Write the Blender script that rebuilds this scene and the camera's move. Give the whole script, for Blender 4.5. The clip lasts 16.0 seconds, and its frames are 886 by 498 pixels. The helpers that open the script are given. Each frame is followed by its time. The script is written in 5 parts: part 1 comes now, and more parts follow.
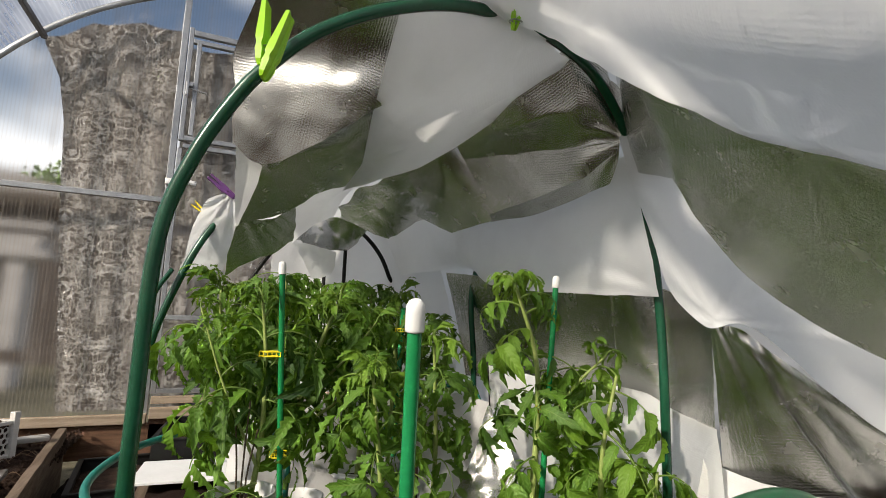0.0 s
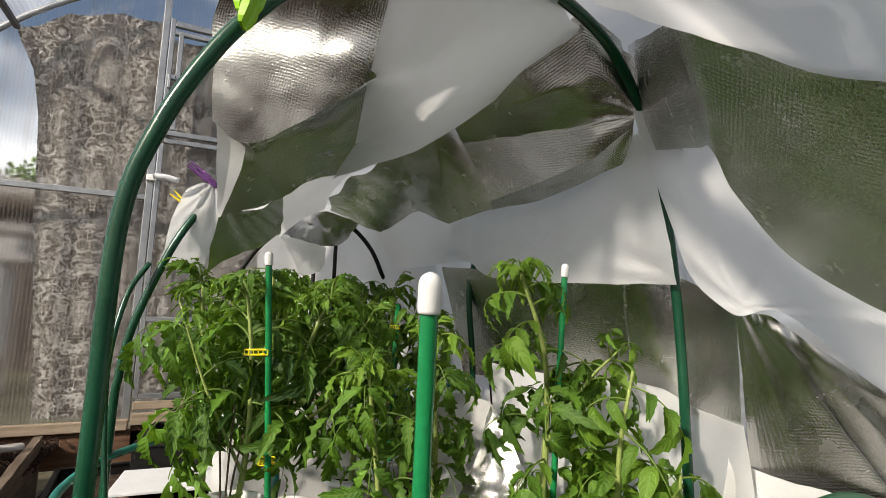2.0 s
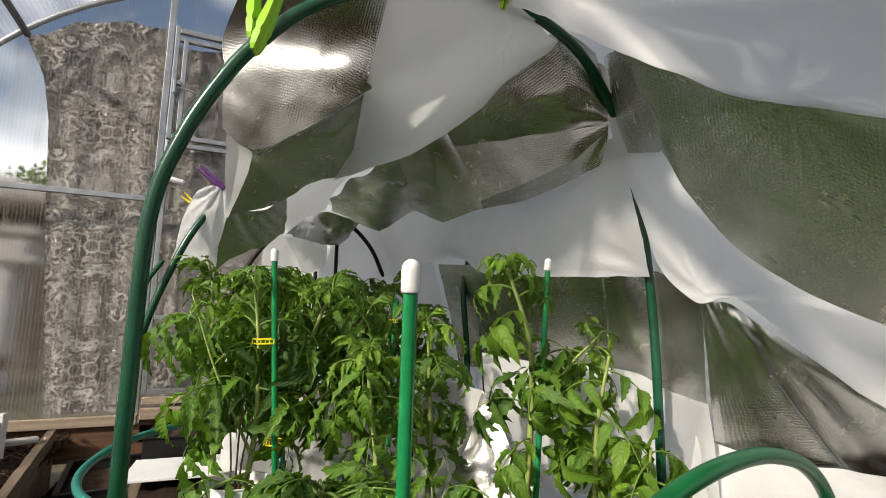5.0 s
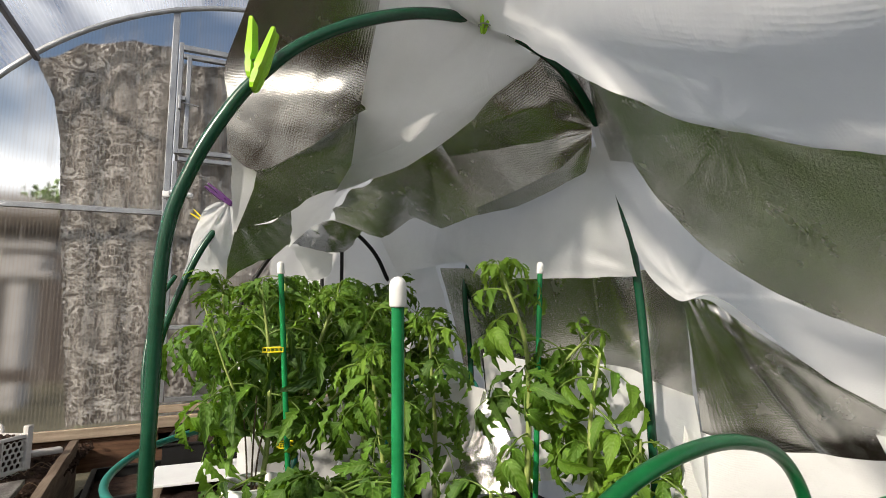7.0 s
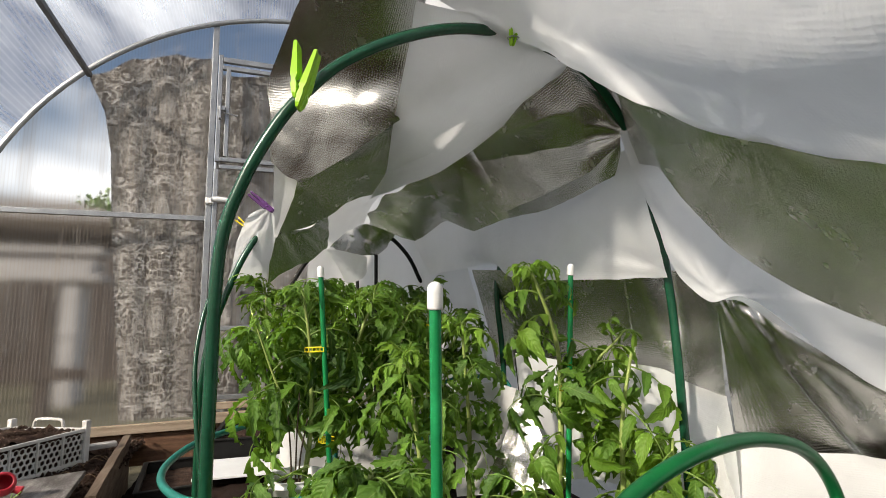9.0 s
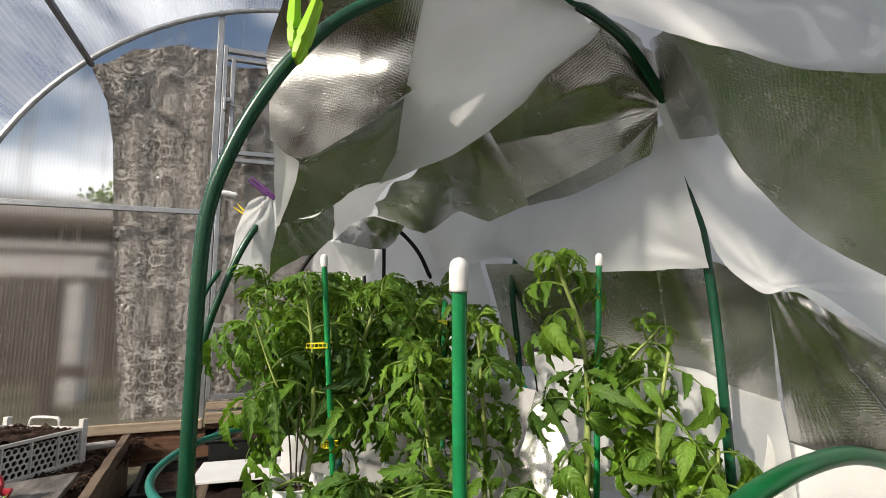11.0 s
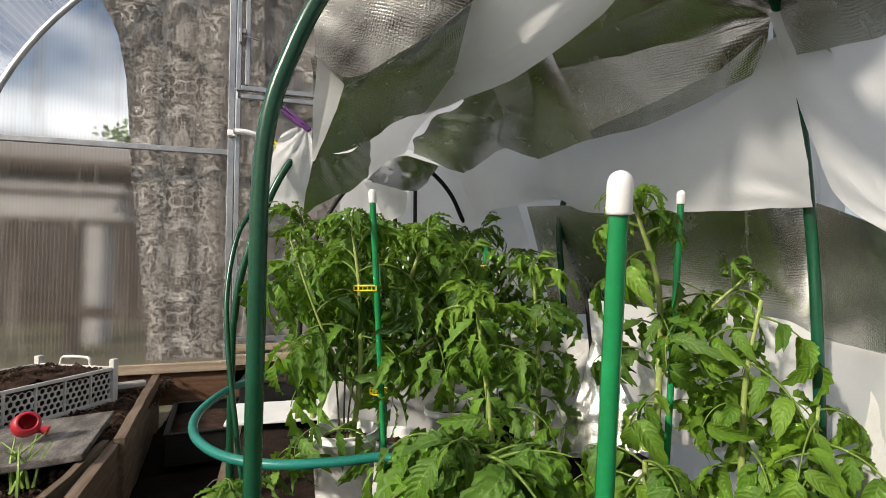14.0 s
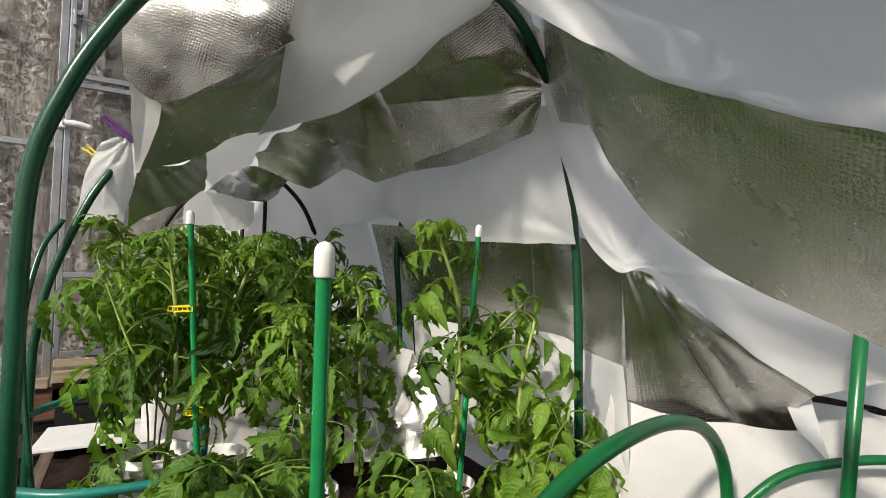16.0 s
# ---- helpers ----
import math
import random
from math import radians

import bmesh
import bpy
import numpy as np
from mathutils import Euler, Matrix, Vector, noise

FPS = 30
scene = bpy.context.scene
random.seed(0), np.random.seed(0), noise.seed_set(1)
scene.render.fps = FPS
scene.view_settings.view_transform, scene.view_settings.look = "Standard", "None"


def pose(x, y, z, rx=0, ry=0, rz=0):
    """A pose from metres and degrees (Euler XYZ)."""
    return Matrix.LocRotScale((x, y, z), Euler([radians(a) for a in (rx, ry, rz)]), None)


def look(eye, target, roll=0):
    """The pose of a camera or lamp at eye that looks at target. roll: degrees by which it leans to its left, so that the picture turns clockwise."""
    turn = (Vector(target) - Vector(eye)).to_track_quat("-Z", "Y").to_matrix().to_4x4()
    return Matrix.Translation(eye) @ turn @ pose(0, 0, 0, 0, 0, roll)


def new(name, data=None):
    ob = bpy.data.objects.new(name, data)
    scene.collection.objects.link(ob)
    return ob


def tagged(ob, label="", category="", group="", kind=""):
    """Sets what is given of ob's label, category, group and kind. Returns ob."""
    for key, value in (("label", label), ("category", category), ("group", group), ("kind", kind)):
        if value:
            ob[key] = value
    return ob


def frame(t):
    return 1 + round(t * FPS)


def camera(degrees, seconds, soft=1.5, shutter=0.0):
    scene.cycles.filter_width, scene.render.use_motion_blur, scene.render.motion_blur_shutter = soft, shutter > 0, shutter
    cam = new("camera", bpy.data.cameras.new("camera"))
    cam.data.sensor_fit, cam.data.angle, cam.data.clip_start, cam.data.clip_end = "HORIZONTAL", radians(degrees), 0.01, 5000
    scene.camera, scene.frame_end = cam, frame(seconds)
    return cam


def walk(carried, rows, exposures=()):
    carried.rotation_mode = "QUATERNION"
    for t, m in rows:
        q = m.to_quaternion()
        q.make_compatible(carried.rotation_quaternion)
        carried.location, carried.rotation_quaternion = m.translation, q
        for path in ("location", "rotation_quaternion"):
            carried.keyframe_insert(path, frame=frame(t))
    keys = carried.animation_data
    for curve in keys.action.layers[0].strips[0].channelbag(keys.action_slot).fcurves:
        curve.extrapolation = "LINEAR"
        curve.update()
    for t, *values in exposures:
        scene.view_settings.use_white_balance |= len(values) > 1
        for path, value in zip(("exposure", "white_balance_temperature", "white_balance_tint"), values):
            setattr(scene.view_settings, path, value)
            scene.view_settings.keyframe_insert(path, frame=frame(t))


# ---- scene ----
cam = camera(82.5, 16.0, soft=0.7)
PATH = [
    (0, (-0.001, 0.0, 0.631), (0.791, 1.816, 0.909), 1.9),
    (0.5, (0.012, 0.004, 0.626), (0.802, 1.82, 0.903), 1.6),
    (1, (0.011, 0.026, 0.613), (0.802, 1.842, 0.894), 1.3),
    (1.5, (0.009, 0.059, 0.623), (0.832, 1.86, 0.907), 1.2),
    (2, (0.01, 0.07, 0.617), (0.841, 1.867, 0.901), 1.2),
    (2.5, (0.008, 0.047, 0.617), (0.838, 1.844, 0.901), 1.2),
    (3, (0.006, 0.023, 0.606), (0.836, 1.82, 0.891), 1.2),
    (3.5, (0.005, 0.021, 0.6), (0.832, 1.819, 0.884), 1.2),
    (4, (0.002, 0.016, 0.599), (0.829, 1.815, 0.884), 1.1),
    (6.3, (-0.004, -0.028, 0.608), (0.795, 1.785, 0.888), -0.5),
    (6.5, (-0.001, -0.035, 0.609), (0.795, 1.778, 0.89), -1.0),
    (7, (-0.003, -0.051, 0.609), (0.793, 1.762, 0.891), -1.0),
    (7.5, (-0.014, -0.05, 0.605), (0.777, 1.765, 0.887), -1.0),
    (8, (-0.031, -0.05, 0.597), (0.735, 1.775, 0.882), -0.8),
    (8.5, (-0.03, -0.065, 0.604), (0.674, 1.785, 0.891), -0.8),
    (9, (-0.018, -0.08, 0.61), (0.664, 1.778, 0.896), -1.1),
    (9.5, (-0.024, -0.062, 0.606), (0.633, 1.805, 0.894), -1.0),
    (9.7, (-0.02, -0.057, 0.604), (0.632, 1.812, 0.892), -1.0),
    (12, (0.001, 0.052, 0.595), (0.665, 1.916, 0.883), -0.4),
    (12.5, (-0.012, 0.076, 0.589), (0.659, 1.942, 0.851), -0.3),
    (13, (-0.031, 0.139, 0.582), (0.638, 2.016, 0.758), -0.0),
    (13.5, (-0.045, 0.132, 0.579), (0.617, 2.015, 0.705), 0.0),
    (14, (-0.05, 0.113, 0.59), (0.571, 2.013, 0.677), 0.1),
    (14.5, (-0.034, 0.077, 0.615), (0.618, 1.966, 0.7), 0.4),
    (15, (-0.013, 0.048, 0.619), (0.844, 1.853, 0.717), 1.0),
    (15.5, (-0.005, 0.023, 0.626), (0.963, 1.771, 0.726), 0.8),
    (16, (0.017, 0.007, 0.624), (1.064, 1.708, 0.728), 0.9),
]
walk(cam, [(t, look(eye, target, roll)) for t, eye, target, roll in PATH], exposures=[(0.0, -0.22, 7250, 11), (4.0, -0.22, 7250, 11), (6.5, -0.16, 7250, 11), (9.0, -0.14, 7250, 11), (9.5, -0.26, 7250, 11), (12.5, -0.15, 7250, 11), (14.0, -0.20, 7250, 11), (16.0, -0.26, 7250, 11)])

# ---- light ----
SUN = Vector((0.72, 0.33, -0.465)).normalized()
world = bpy.data.worlds.new("sky")
scene.world = world
world.use_nodes = True
wn, wl = world.node_tree.nodes, world.node_tree.links
sky = wn.new("ShaderNodeTexSky")
sky.sky_type = "NISHITA"
sky.sun_disc = False
sky.sun_elevation = math.asin(-SUN.z)
sky.sun_rotation = math.atan2(-SUN.x, -SUN.y)
sky.air_density, sky.dust_density = 1.0, 1.6
# a few fair-weather clouds
tc = wn.new("ShaderNodeTexCoord")
cl_map = wn.new("ShaderNodeMapping")
cl_map.inputs["Scale"].default_value = (1.6, 1.6, 5.0)
cl = wn.new("ShaderNodeTexNoise")
cl.inputs["Scale"].default_value, cl.inputs["Detail"].default_value = 2.2, 7.0
cl_ramp = wn.new("ShaderNodeValToRGB")
cl_ramp.color_ramp.elements[0].position, cl_ramp.color_ramp.elements[1].position = 0.47, 0.66
cl_mix = wn.new("ShaderNodeMix")
cl_mix.data_type = "RGBA"
cl_mix.inputs[7].default_value = (13.5, 13.6, 13.8, 1)
wl.new(tc.outputs["Generated"], cl_map.inputs["Vector"])
wl.new(cl_map.outputs["Vector"], cl.inputs["Vector"])
wl.new(cl.outputs["Fac"], cl_ramp.inputs["Fac"])
wl.new(cl_ramp.outputs["Color"], cl_mix.inputs[0])
wl.new(sky.outputs["Color"], cl_mix.inputs[6])
wl.new(cl_mix.outputs[2], wn["Background"].inputs["Color"])
wn["Background"].inputs["Strength"].default_value = 0.116
sun = new("sun", bpy.data.lights.new("sun", "SUN"))
sun.data.energy, sun.data.angle, sun.data.color = 5.0, radians(3.5), (1.0, 0.96, 0.89)
sun.matrix_world = look((-4, -2.4, 4), Vector((-4, -2.4, 4)) + SUN)


# ---- materials ----
def material(name):
    m = bpy.data.materials.new(name)
    m.use_nodes = True
    nt = m.node_tree
    return m, nt, nt.nodes["Principled BSDF"], nt.nodes["Material Output"]


def node(nt, kind, **inputs):
    n = nt.nodes.new(kind)
    for k, v in inputs.items():
        n.inputs[k.replace("_", " ")].default_value = v
    return n


def coords(nt, which="Object", scale=(1, 1, 1)):
    t = nt.nodes.new("ShaderNodeTexCoord")
    m = node(nt, "ShaderNodeMapping", Scale=scale)
    nt.links.new(t.outputs[which], m.inputs["Vector"])
    return m.outputs["Vector"]


def noise_tex(nt, vec, scale, detail=4.0, rough=0.55):
    n = node(nt, "ShaderNodeTexNoise", Scale=scale, Detail=detail, Roughness=rough)
    nt.links.new(vec, n.inputs["Vector"])
    return n.outputs["Fac"]


def ramp(nt, fac, *stops):
    r = nt.nodes.new("ShaderNodeValToRGB")
    els = r.color_ramp.elements
    while len(els) < len(stops):
        els.new(0.5)
    for e, (p, c) in zip(els, stops):
        e.position, e.color = p, (*c, 1)
    nt.links.new(fac, r.inputs["Fac"])
    return r.outputs["Color"]


def maths(nt, op, a, b=None, c=None):
    n = nt.nodes.new("ShaderNodeMath")
    n.operation = op
    for i, v in enumerate((a, b, c)):
        if v is None:
            continue
        if isinstance(v, (int, float)):
            n.inputs[i].default_value = v
        else:
            nt.links.new(v, n.inputs[i])
    return n.outputs[0]


def mix_rgb(nt, fac, a, b, mode="MIX"):
    n = nt.nodes.new("ShaderNodeMix")
    n.data_type, n.blend_type = "RGBA", mode
    for i, v in ((0, fac), (6, a), (7, b)):
        if isinstance(v, (int, float)):
            n.inputs[i].default_value = v
        elif isinstance(v, tuple):
            n.inputs[i].default_value = (*v, 1)
        else:
            nt.links.new(v, n.inputs[i])
    return n.outputs[2]


def bump(nt, height, strength, distance, target, before=None):
    b = node(nt, "ShaderNodeBump", Strength=strength, Distance=distance)
    nt.links.new(height, b.inputs["Height"])
    if before is not None:
        nt.links.new(before, b.inputs["Normal"])
    nt.links.new(b.outputs["Normal"], target.inputs["Normal"])
    return b.outputs["Normal"]


def plain(name, stops, scale, rough=0.5, metal=0.0, bump_s=0.2, bump_d=0.002, spec=0.5, stretch=(1, 1, 1)):
    """A surface with two scales of colour variation and a fine relief."""
    m, nt, p, _ = material(name)
    v = coords(nt, "Object", stretch)
    a, b = noise_tex(nt, v, scale, 5), noise_tex(nt, v, scale * 9, 4, 0.7)
    f = maths(nt, "ADD", maths(nt, "MULTIPLY", a, 0.65), maths(nt, "MULTIPLY", b, 0.35))
    nt.links.new(ramp(nt, f, *stops), p.inputs["Base Color"])
    p.inputs["Roughness"].default_value, p.inputs["Metallic"].default_value = rough, metal
    p.inputs["Specular IOR Level"].default_value = spec
    bump(nt, b, bump_s, bump_d, p)
    return m


def weave(nt, pitch):
    """Height of a woven tarpaulin with its threads crossing every pitch metres; UV is in metres."""
    uv = nt.nodes.new("ShaderNodeTexCoord").outputs["UV"]
    s = nt.nodes.new("ShaderNodeSeparateXYZ")
    nt.links.new(uv, s.inputs[0])
    k = 2 * math.pi / pitch
    a = maths(nt, "SINE", maths(nt, "MULTIPLY", maths(nt, "ADD", s.outputs[0], s.outputs[1]), k))
    b = maths(nt, "SINE", maths(nt, "MULTIPLY", maths(nt, "SUBTRACT", s.outputs[0], s.outputs[1]), k))
    return maths(nt, "MULTIPLY", a, b), uv


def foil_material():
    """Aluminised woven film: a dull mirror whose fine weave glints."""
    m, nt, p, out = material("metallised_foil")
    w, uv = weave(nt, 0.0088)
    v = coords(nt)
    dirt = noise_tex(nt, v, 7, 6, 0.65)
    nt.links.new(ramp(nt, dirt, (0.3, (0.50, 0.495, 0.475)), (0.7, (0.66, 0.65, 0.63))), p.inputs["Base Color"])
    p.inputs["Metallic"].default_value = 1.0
    nt.links.new(ramp(nt, noise_tex(nt, v, 22, 5, 0.65), (0.3, (0.17,) * 3), (0.75, (0.31,) * 3)), p.inputs["Roughness"])
    patchy = maths(nt, "MULTIPLY", maths(nt, "MAXIMUM", maths(nt, "SUBTRACT", noise_tex(nt, v, 9, 4, 0.7), 0.34), 0.0), 3.2)
    worn = maths(nt, "MULTIPLY", w, maths(nt, "MULTIPLY", patchy, noise_tex(nt, v, 95, 3, 0.85)))
    n1 = bump(nt, worn, 0.34, 0.0012, p)
    n1 = bump(nt, noise_tex(nt, v, 480, 2, 0.75), 0.70, 0.0009, p, n1)
    n2 = bump(nt, noise_tex(nt, v, 34, 3), 0.08, 0.006, p, n1)
    vo = node(nt, "ShaderNodeTexVoronoi", Scale=15.0)
    vo.feature = "DISTANCE_TO_EDGE"
    # bent by noise, so that the fine folds run irregularly
    wv = nt.nodes.new("ShaderNodeVectorMath")
    wv.operation = "MULTIPLY_ADD"
    wn3 = node(nt, "ShaderNodeTexNoise", Scale=9.0, Detail=3.0)
    nt.links.new(v, wn3.inputs["Vector"])
    nt.links.new(wn3.outputs["Color"], wv.inputs[0])
    wv.inputs[1].default_value = (0.16, 0.16, 0.16)
    nt.links.new(v, wv.inputs[2])
    nt.links.new(wv.outputs[0], vo.inputs["Vector"])
    crease = maths(nt, "MINIMUM", vo.outputs["Distance"], 0.035)
    bump(nt, crease, 0.14, 0.022, p, n2)
    return m


def white_film_material(name, through_share, tint):
    m, nt, p, out = material(name)
    w, uv = weave(nt, 0.0075)
    v = coords(nt)
    f = noise_tex(nt, v, 5, 6, 0.6)
    col = ramp(nt, f, (0.3, tuple(c * 0.9 for c in tint)), (0.7, tint))
    nt.links.new(col, p.inputs["Base Color"])
    p.inputs["Roughness"].default_value = 0.42
    p.inputs["Specular IOR Level"].default_value = 0.22
    faint = maths(nt, "MULTIPLY", w, noise_tex(nt, v, 6, 3, 0.7))
    n1 = bump(nt, faint, 0.16, 0.0010, p)
    n1 = bump(nt, noise_tex(nt, v, 26, 5, 0.65), 0.34, 0.006, p, n1)
    # long soft creases from folding
    vo = node(nt, "ShaderNodeTexVoronoi", Scale=7.0)
    vo.feature = "DISTANCE_TO_EDGE"
    wv = nt.nodes.new("ShaderNodeVectorMath")
    wv.operation = "MULTIPLY_ADD"
    wn = node(nt, "ShaderNodeTexNoise", Scale=6.0, Detail=3.0)
    nt.links.new(v, wn.inputs["Vector"])
    nt.links.new(wn.outputs["Color"], wv.inputs[0])
    wv.inputs[1].default_value = (0.2, 0.2, 0.2)
    nt.links.new(v, wv.inputs[2])
    nt.links.new(wv.outputs[0], vo.inputs["Vector"])
    bump(nt, maths(nt, "MINIMUM", vo.outputs["Distance"], 0.05), 0.15, 0.05, p, n1)
    t = nt.nodes.new("ShaderNodeBsdfTranslucent")
    nt.links.new(col, t.inputs["Color"])
    mx = nt.nodes.new("ShaderNodeMixShader")
    mx.inputs[0].default_value = through_share
    nt.links.new(p.outputs[0], mx.inputs[1])
    nt.links.new(t.outputs[0], mx.inputs[2])
    nt.links.new(mx.outputs[0], out.inputs["Surface"])
    return m


def polycarbonate(name, clear, haze, tint, blur, smears=0.0, ribs=0.28):
    """Twin-wall sheet: clear enough to see through, with its webs as fine stripes."""
    m, nt, p, out = material(name)
    v = coords(nt)
    s = nt.nodes.new("ShaderNodeSeparateXYZ")
    nt.links.new(v, s.inputs[0])
    rib = maths(nt, "SINE", maths(nt, "MULTIPLY", s.outputs[0], 2 * math.pi / 0.029))
    rib = maths(nt, "POWER", maths(nt, "ABSOLUTE", rib), 6)
    streak = noise_tex(nt, coords(nt, "Object", (7, 1, 0.8)), 2.0, 4, 0.55)
    smear = maths(nt, "MULTIPLY", maths(nt, "MAXIMUM", maths(nt, "SUBTRACT", streak, 0.52), 0.0), 9.0 * smears)
    hz = maths(nt, "ADD", maths(nt, "ADD", maths(nt, "MULTIPLY", rib, ribs), maths(nt, "MULTIPLY", streak, haze)), smear)
    r = node(nt, "ShaderNodeBsdfRefraction", Roughness=blur, IOR=1.14)
    r.inputs["Color"].default_value = (*clear, 1)
    d = nt.nodes.new("ShaderNodeBsdfTranslucent")
    d.inputs["Color"].default_value = (*tint, 1)
    df = nt.nodes.new("ShaderNodeBsdfDiffuse")
    df.inputs["Color"].default_value = (*tint, 1)
    half = nt.nodes.new("ShaderNodeMixShader")
    half.inputs[0].default_value = 0.45
    nt.links.new(d.outputs[0], half.inputs[1])
    nt.links.new(df.outputs[0], half.inputs[2])
    mx = nt.nodes.new("ShaderNodeMixShader")
    nt.links.new(hz, mx.inputs[0])
    nt.links.new(r.outputs[0], mx.inputs[1])
    nt.links.new(half.outputs[0], mx.inputs[2])
    g = node(nt, "ShaderNodeBsdfGlossy", Roughness=0.12)
    m2 = nt.nodes.new("ShaderNodeMixShader")
    fr = node(nt, "ShaderNodeFresnel", IOR=1.12)
    nt.links.new(fr.outputs[0], m2.inputs[0])
    nt.links.new(mx.outputs[0], m2.inputs[1])
    nt.links.new(g.outputs[0], m2.inputs[2])
    nt.links.new(m2.outputs[0], out.inputs["Surface"])
    return m


def lace_material():
    """Old net curtain: a grey-brown ground with a mirrored pattern of scrolls, rosettes and eyes, 0.40 by 0.56 m."""
    m, nt, p, out = material("lace_tulle")
    v = coords(nt)
    s = nt.nodes.new("ShaderNodeSeparateXYZ")
    nt.links.new(v, s.inputs[0])
    sway = maths(nt, "MULTIPLY", maths(nt, "SUBTRACT", noise_tex(nt, v, 2.2, 2), 0.5), 0.05)
    wide, high = 0.40, 0.56
    x = maths(nt, "ADD", maths(nt, "ADD", s.outputs[0], 0.70), sway)
    z = maths(nt, "ADD", maths(nt, "ADD", s.outputs[2], 0.20), sway)
    fold_x = maths(nt, "ABSOLUTE", maths(nt, "MULTIPLY", maths(nt, "SUBTRACT", maths(nt, "FRACT", maths(nt, "DIVIDE", x, wide)), 0.5), wide))
    fold_z = maths(nt, "ABSOLUTE", maths(nt, "MULTIPLY", maths(nt, "SUBTRACT", maths(nt, "FRACT", maths(nt, "DIVIDE", z, high)), 0.5), high))

    def line(value, centre, thick):
        """1 on a thin line where value passes centre."""
        off = maths(nt, "ABSOLUTE", maths(nt, "SUBTRACT", value, centre))
        return maths(nt, "MINIMUM", maths(nt, "MAXIMUM", maths(nt, "SUBTRACT", 1.5, maths(nt, "DIVIDE", off, thick)), 0.0), 1.0)

    def motif(cx, cz, petals, r0, r1, thick):
        """Outline of a rosette whose petals point along the axes; the mirrored tile repeats it."""
        dx, dz = maths(nt, "SUBTRACT", fold_x, cx), maths(nt, "SUBTRACT", fold_z, cz)
        r = maths(nt, "SQRT", maths(nt, "ADD", maths(nt, "MULTIPLY", dx, dx), maths(nt, "MULTIPLY", dz, dz)))
        pet = maths(nt, "ABSOLUTE", maths(nt, "COSINE", maths(nt, "MULTIPLY", maths(nt, "ARCTAN2", dz, dx), petals / 2)))
        return line(r, maths(nt, "ADD", maths(nt, "MULTIPLY", pet, r1), r0), thick)

    tile = nt.nodes.new("ShaderNodeCombineXYZ")
    nt.links.new(fold_x, tile.inputs[0])
    nt.links.new(fold_z, tile.inputs[1])
    f = 0.0
    # curling tendrils: level lines of a swirled field
    for scale, steps, thick, swirl in ((12.0, 6.0, 0.12, 1.1), (20.0, 5.0, 0.13, 1.5)):
        n = node(nt, "ShaderNodeTexNoise", Scale=scale, Detail=0.0, Distortion=swirl)
        nt.links.new(tile.outputs[0], n.inputs["Vector"])
        f = maths(nt, "MAXIMUM", f, line(maths(nt, "FRACT", maths(nt, "MULTIPLY", n.outputs["Fac"], steps)), 0.5, thick))
    for spec in ((0.0, 0.0, 8, 0.012, 0.062, 0.0042), (0.0, 0.0, 8, 0.004, 0.030, 0.004), (0.20, 0.28, 6, 0.010, 0.050, 0.0042), (0.20, 0.0, 2, 0.012, 0.040, 0.0046),
                 (0.20, 0.0, 2, 0.004, 0.018, 0.0046), (0.0, 0.28, 2, 0.014, 0.040, 0.0046), (0.10, 0.14, 5, 0.008, 0.034, 0.0042)):
        f = maths(nt, "MAXIMUM", f, motif(*spec))
    worn = maths(nt, "MINIMUM", maths(nt, "MAXIMUM", maths(nt, "MULTIPLY", maths(nt, "SUBTRACT", noise_tex(nt, v, 26, 4, 0.7), 0.25), 2.9), 0.18), 1.0)
    f = maths(nt, "MULTIPLY", f, worn)
    blot = noise_tex(nt, v, 5, 5)
    net = noise_tex(nt, v, 230, 2, 0.7)
    ground = ramp(nt, maths(nt, "ADD", maths(nt, "MULTIPLY", blot, 0.6), maths(nt, "MULTIPLY", net, 0.4)), (0.3, (0.042, 0.033, 0.028)), (0.7, (0.145, 0.116, 0.098)))
    thread = ramp(nt, blot, (0.3, (0.54, 0.48, 0.42)), (0.7, (0.74, 0.67, 0.59)))
    col = mix_rgb(nt, f, ground, thread)
    nt.links.new(col, p.inputs["Base Color"])
    p.inputs["Roughness"].default_value = 0.9
    p.inputs["Specular IOR Level"].default_value = 0.2
    bump(nt, f, 0.4, 0.002, p)
    t = nt.nodes.new("ShaderNodeBsdfTranslucent")
    nt.links.new(col, t.inputs["Color"])
    mx = nt.nodes.new("ShaderNodeMixShader")
    mx.inputs[0].default_value = 0.3
    nt.links.new(p.outputs[0], mx.inputs[1])
    nt.links.new(t.outputs[0], mx.inputs[2])
    nt.links.new(mx.outputs[0], out.inputs["Surface"])
    return m


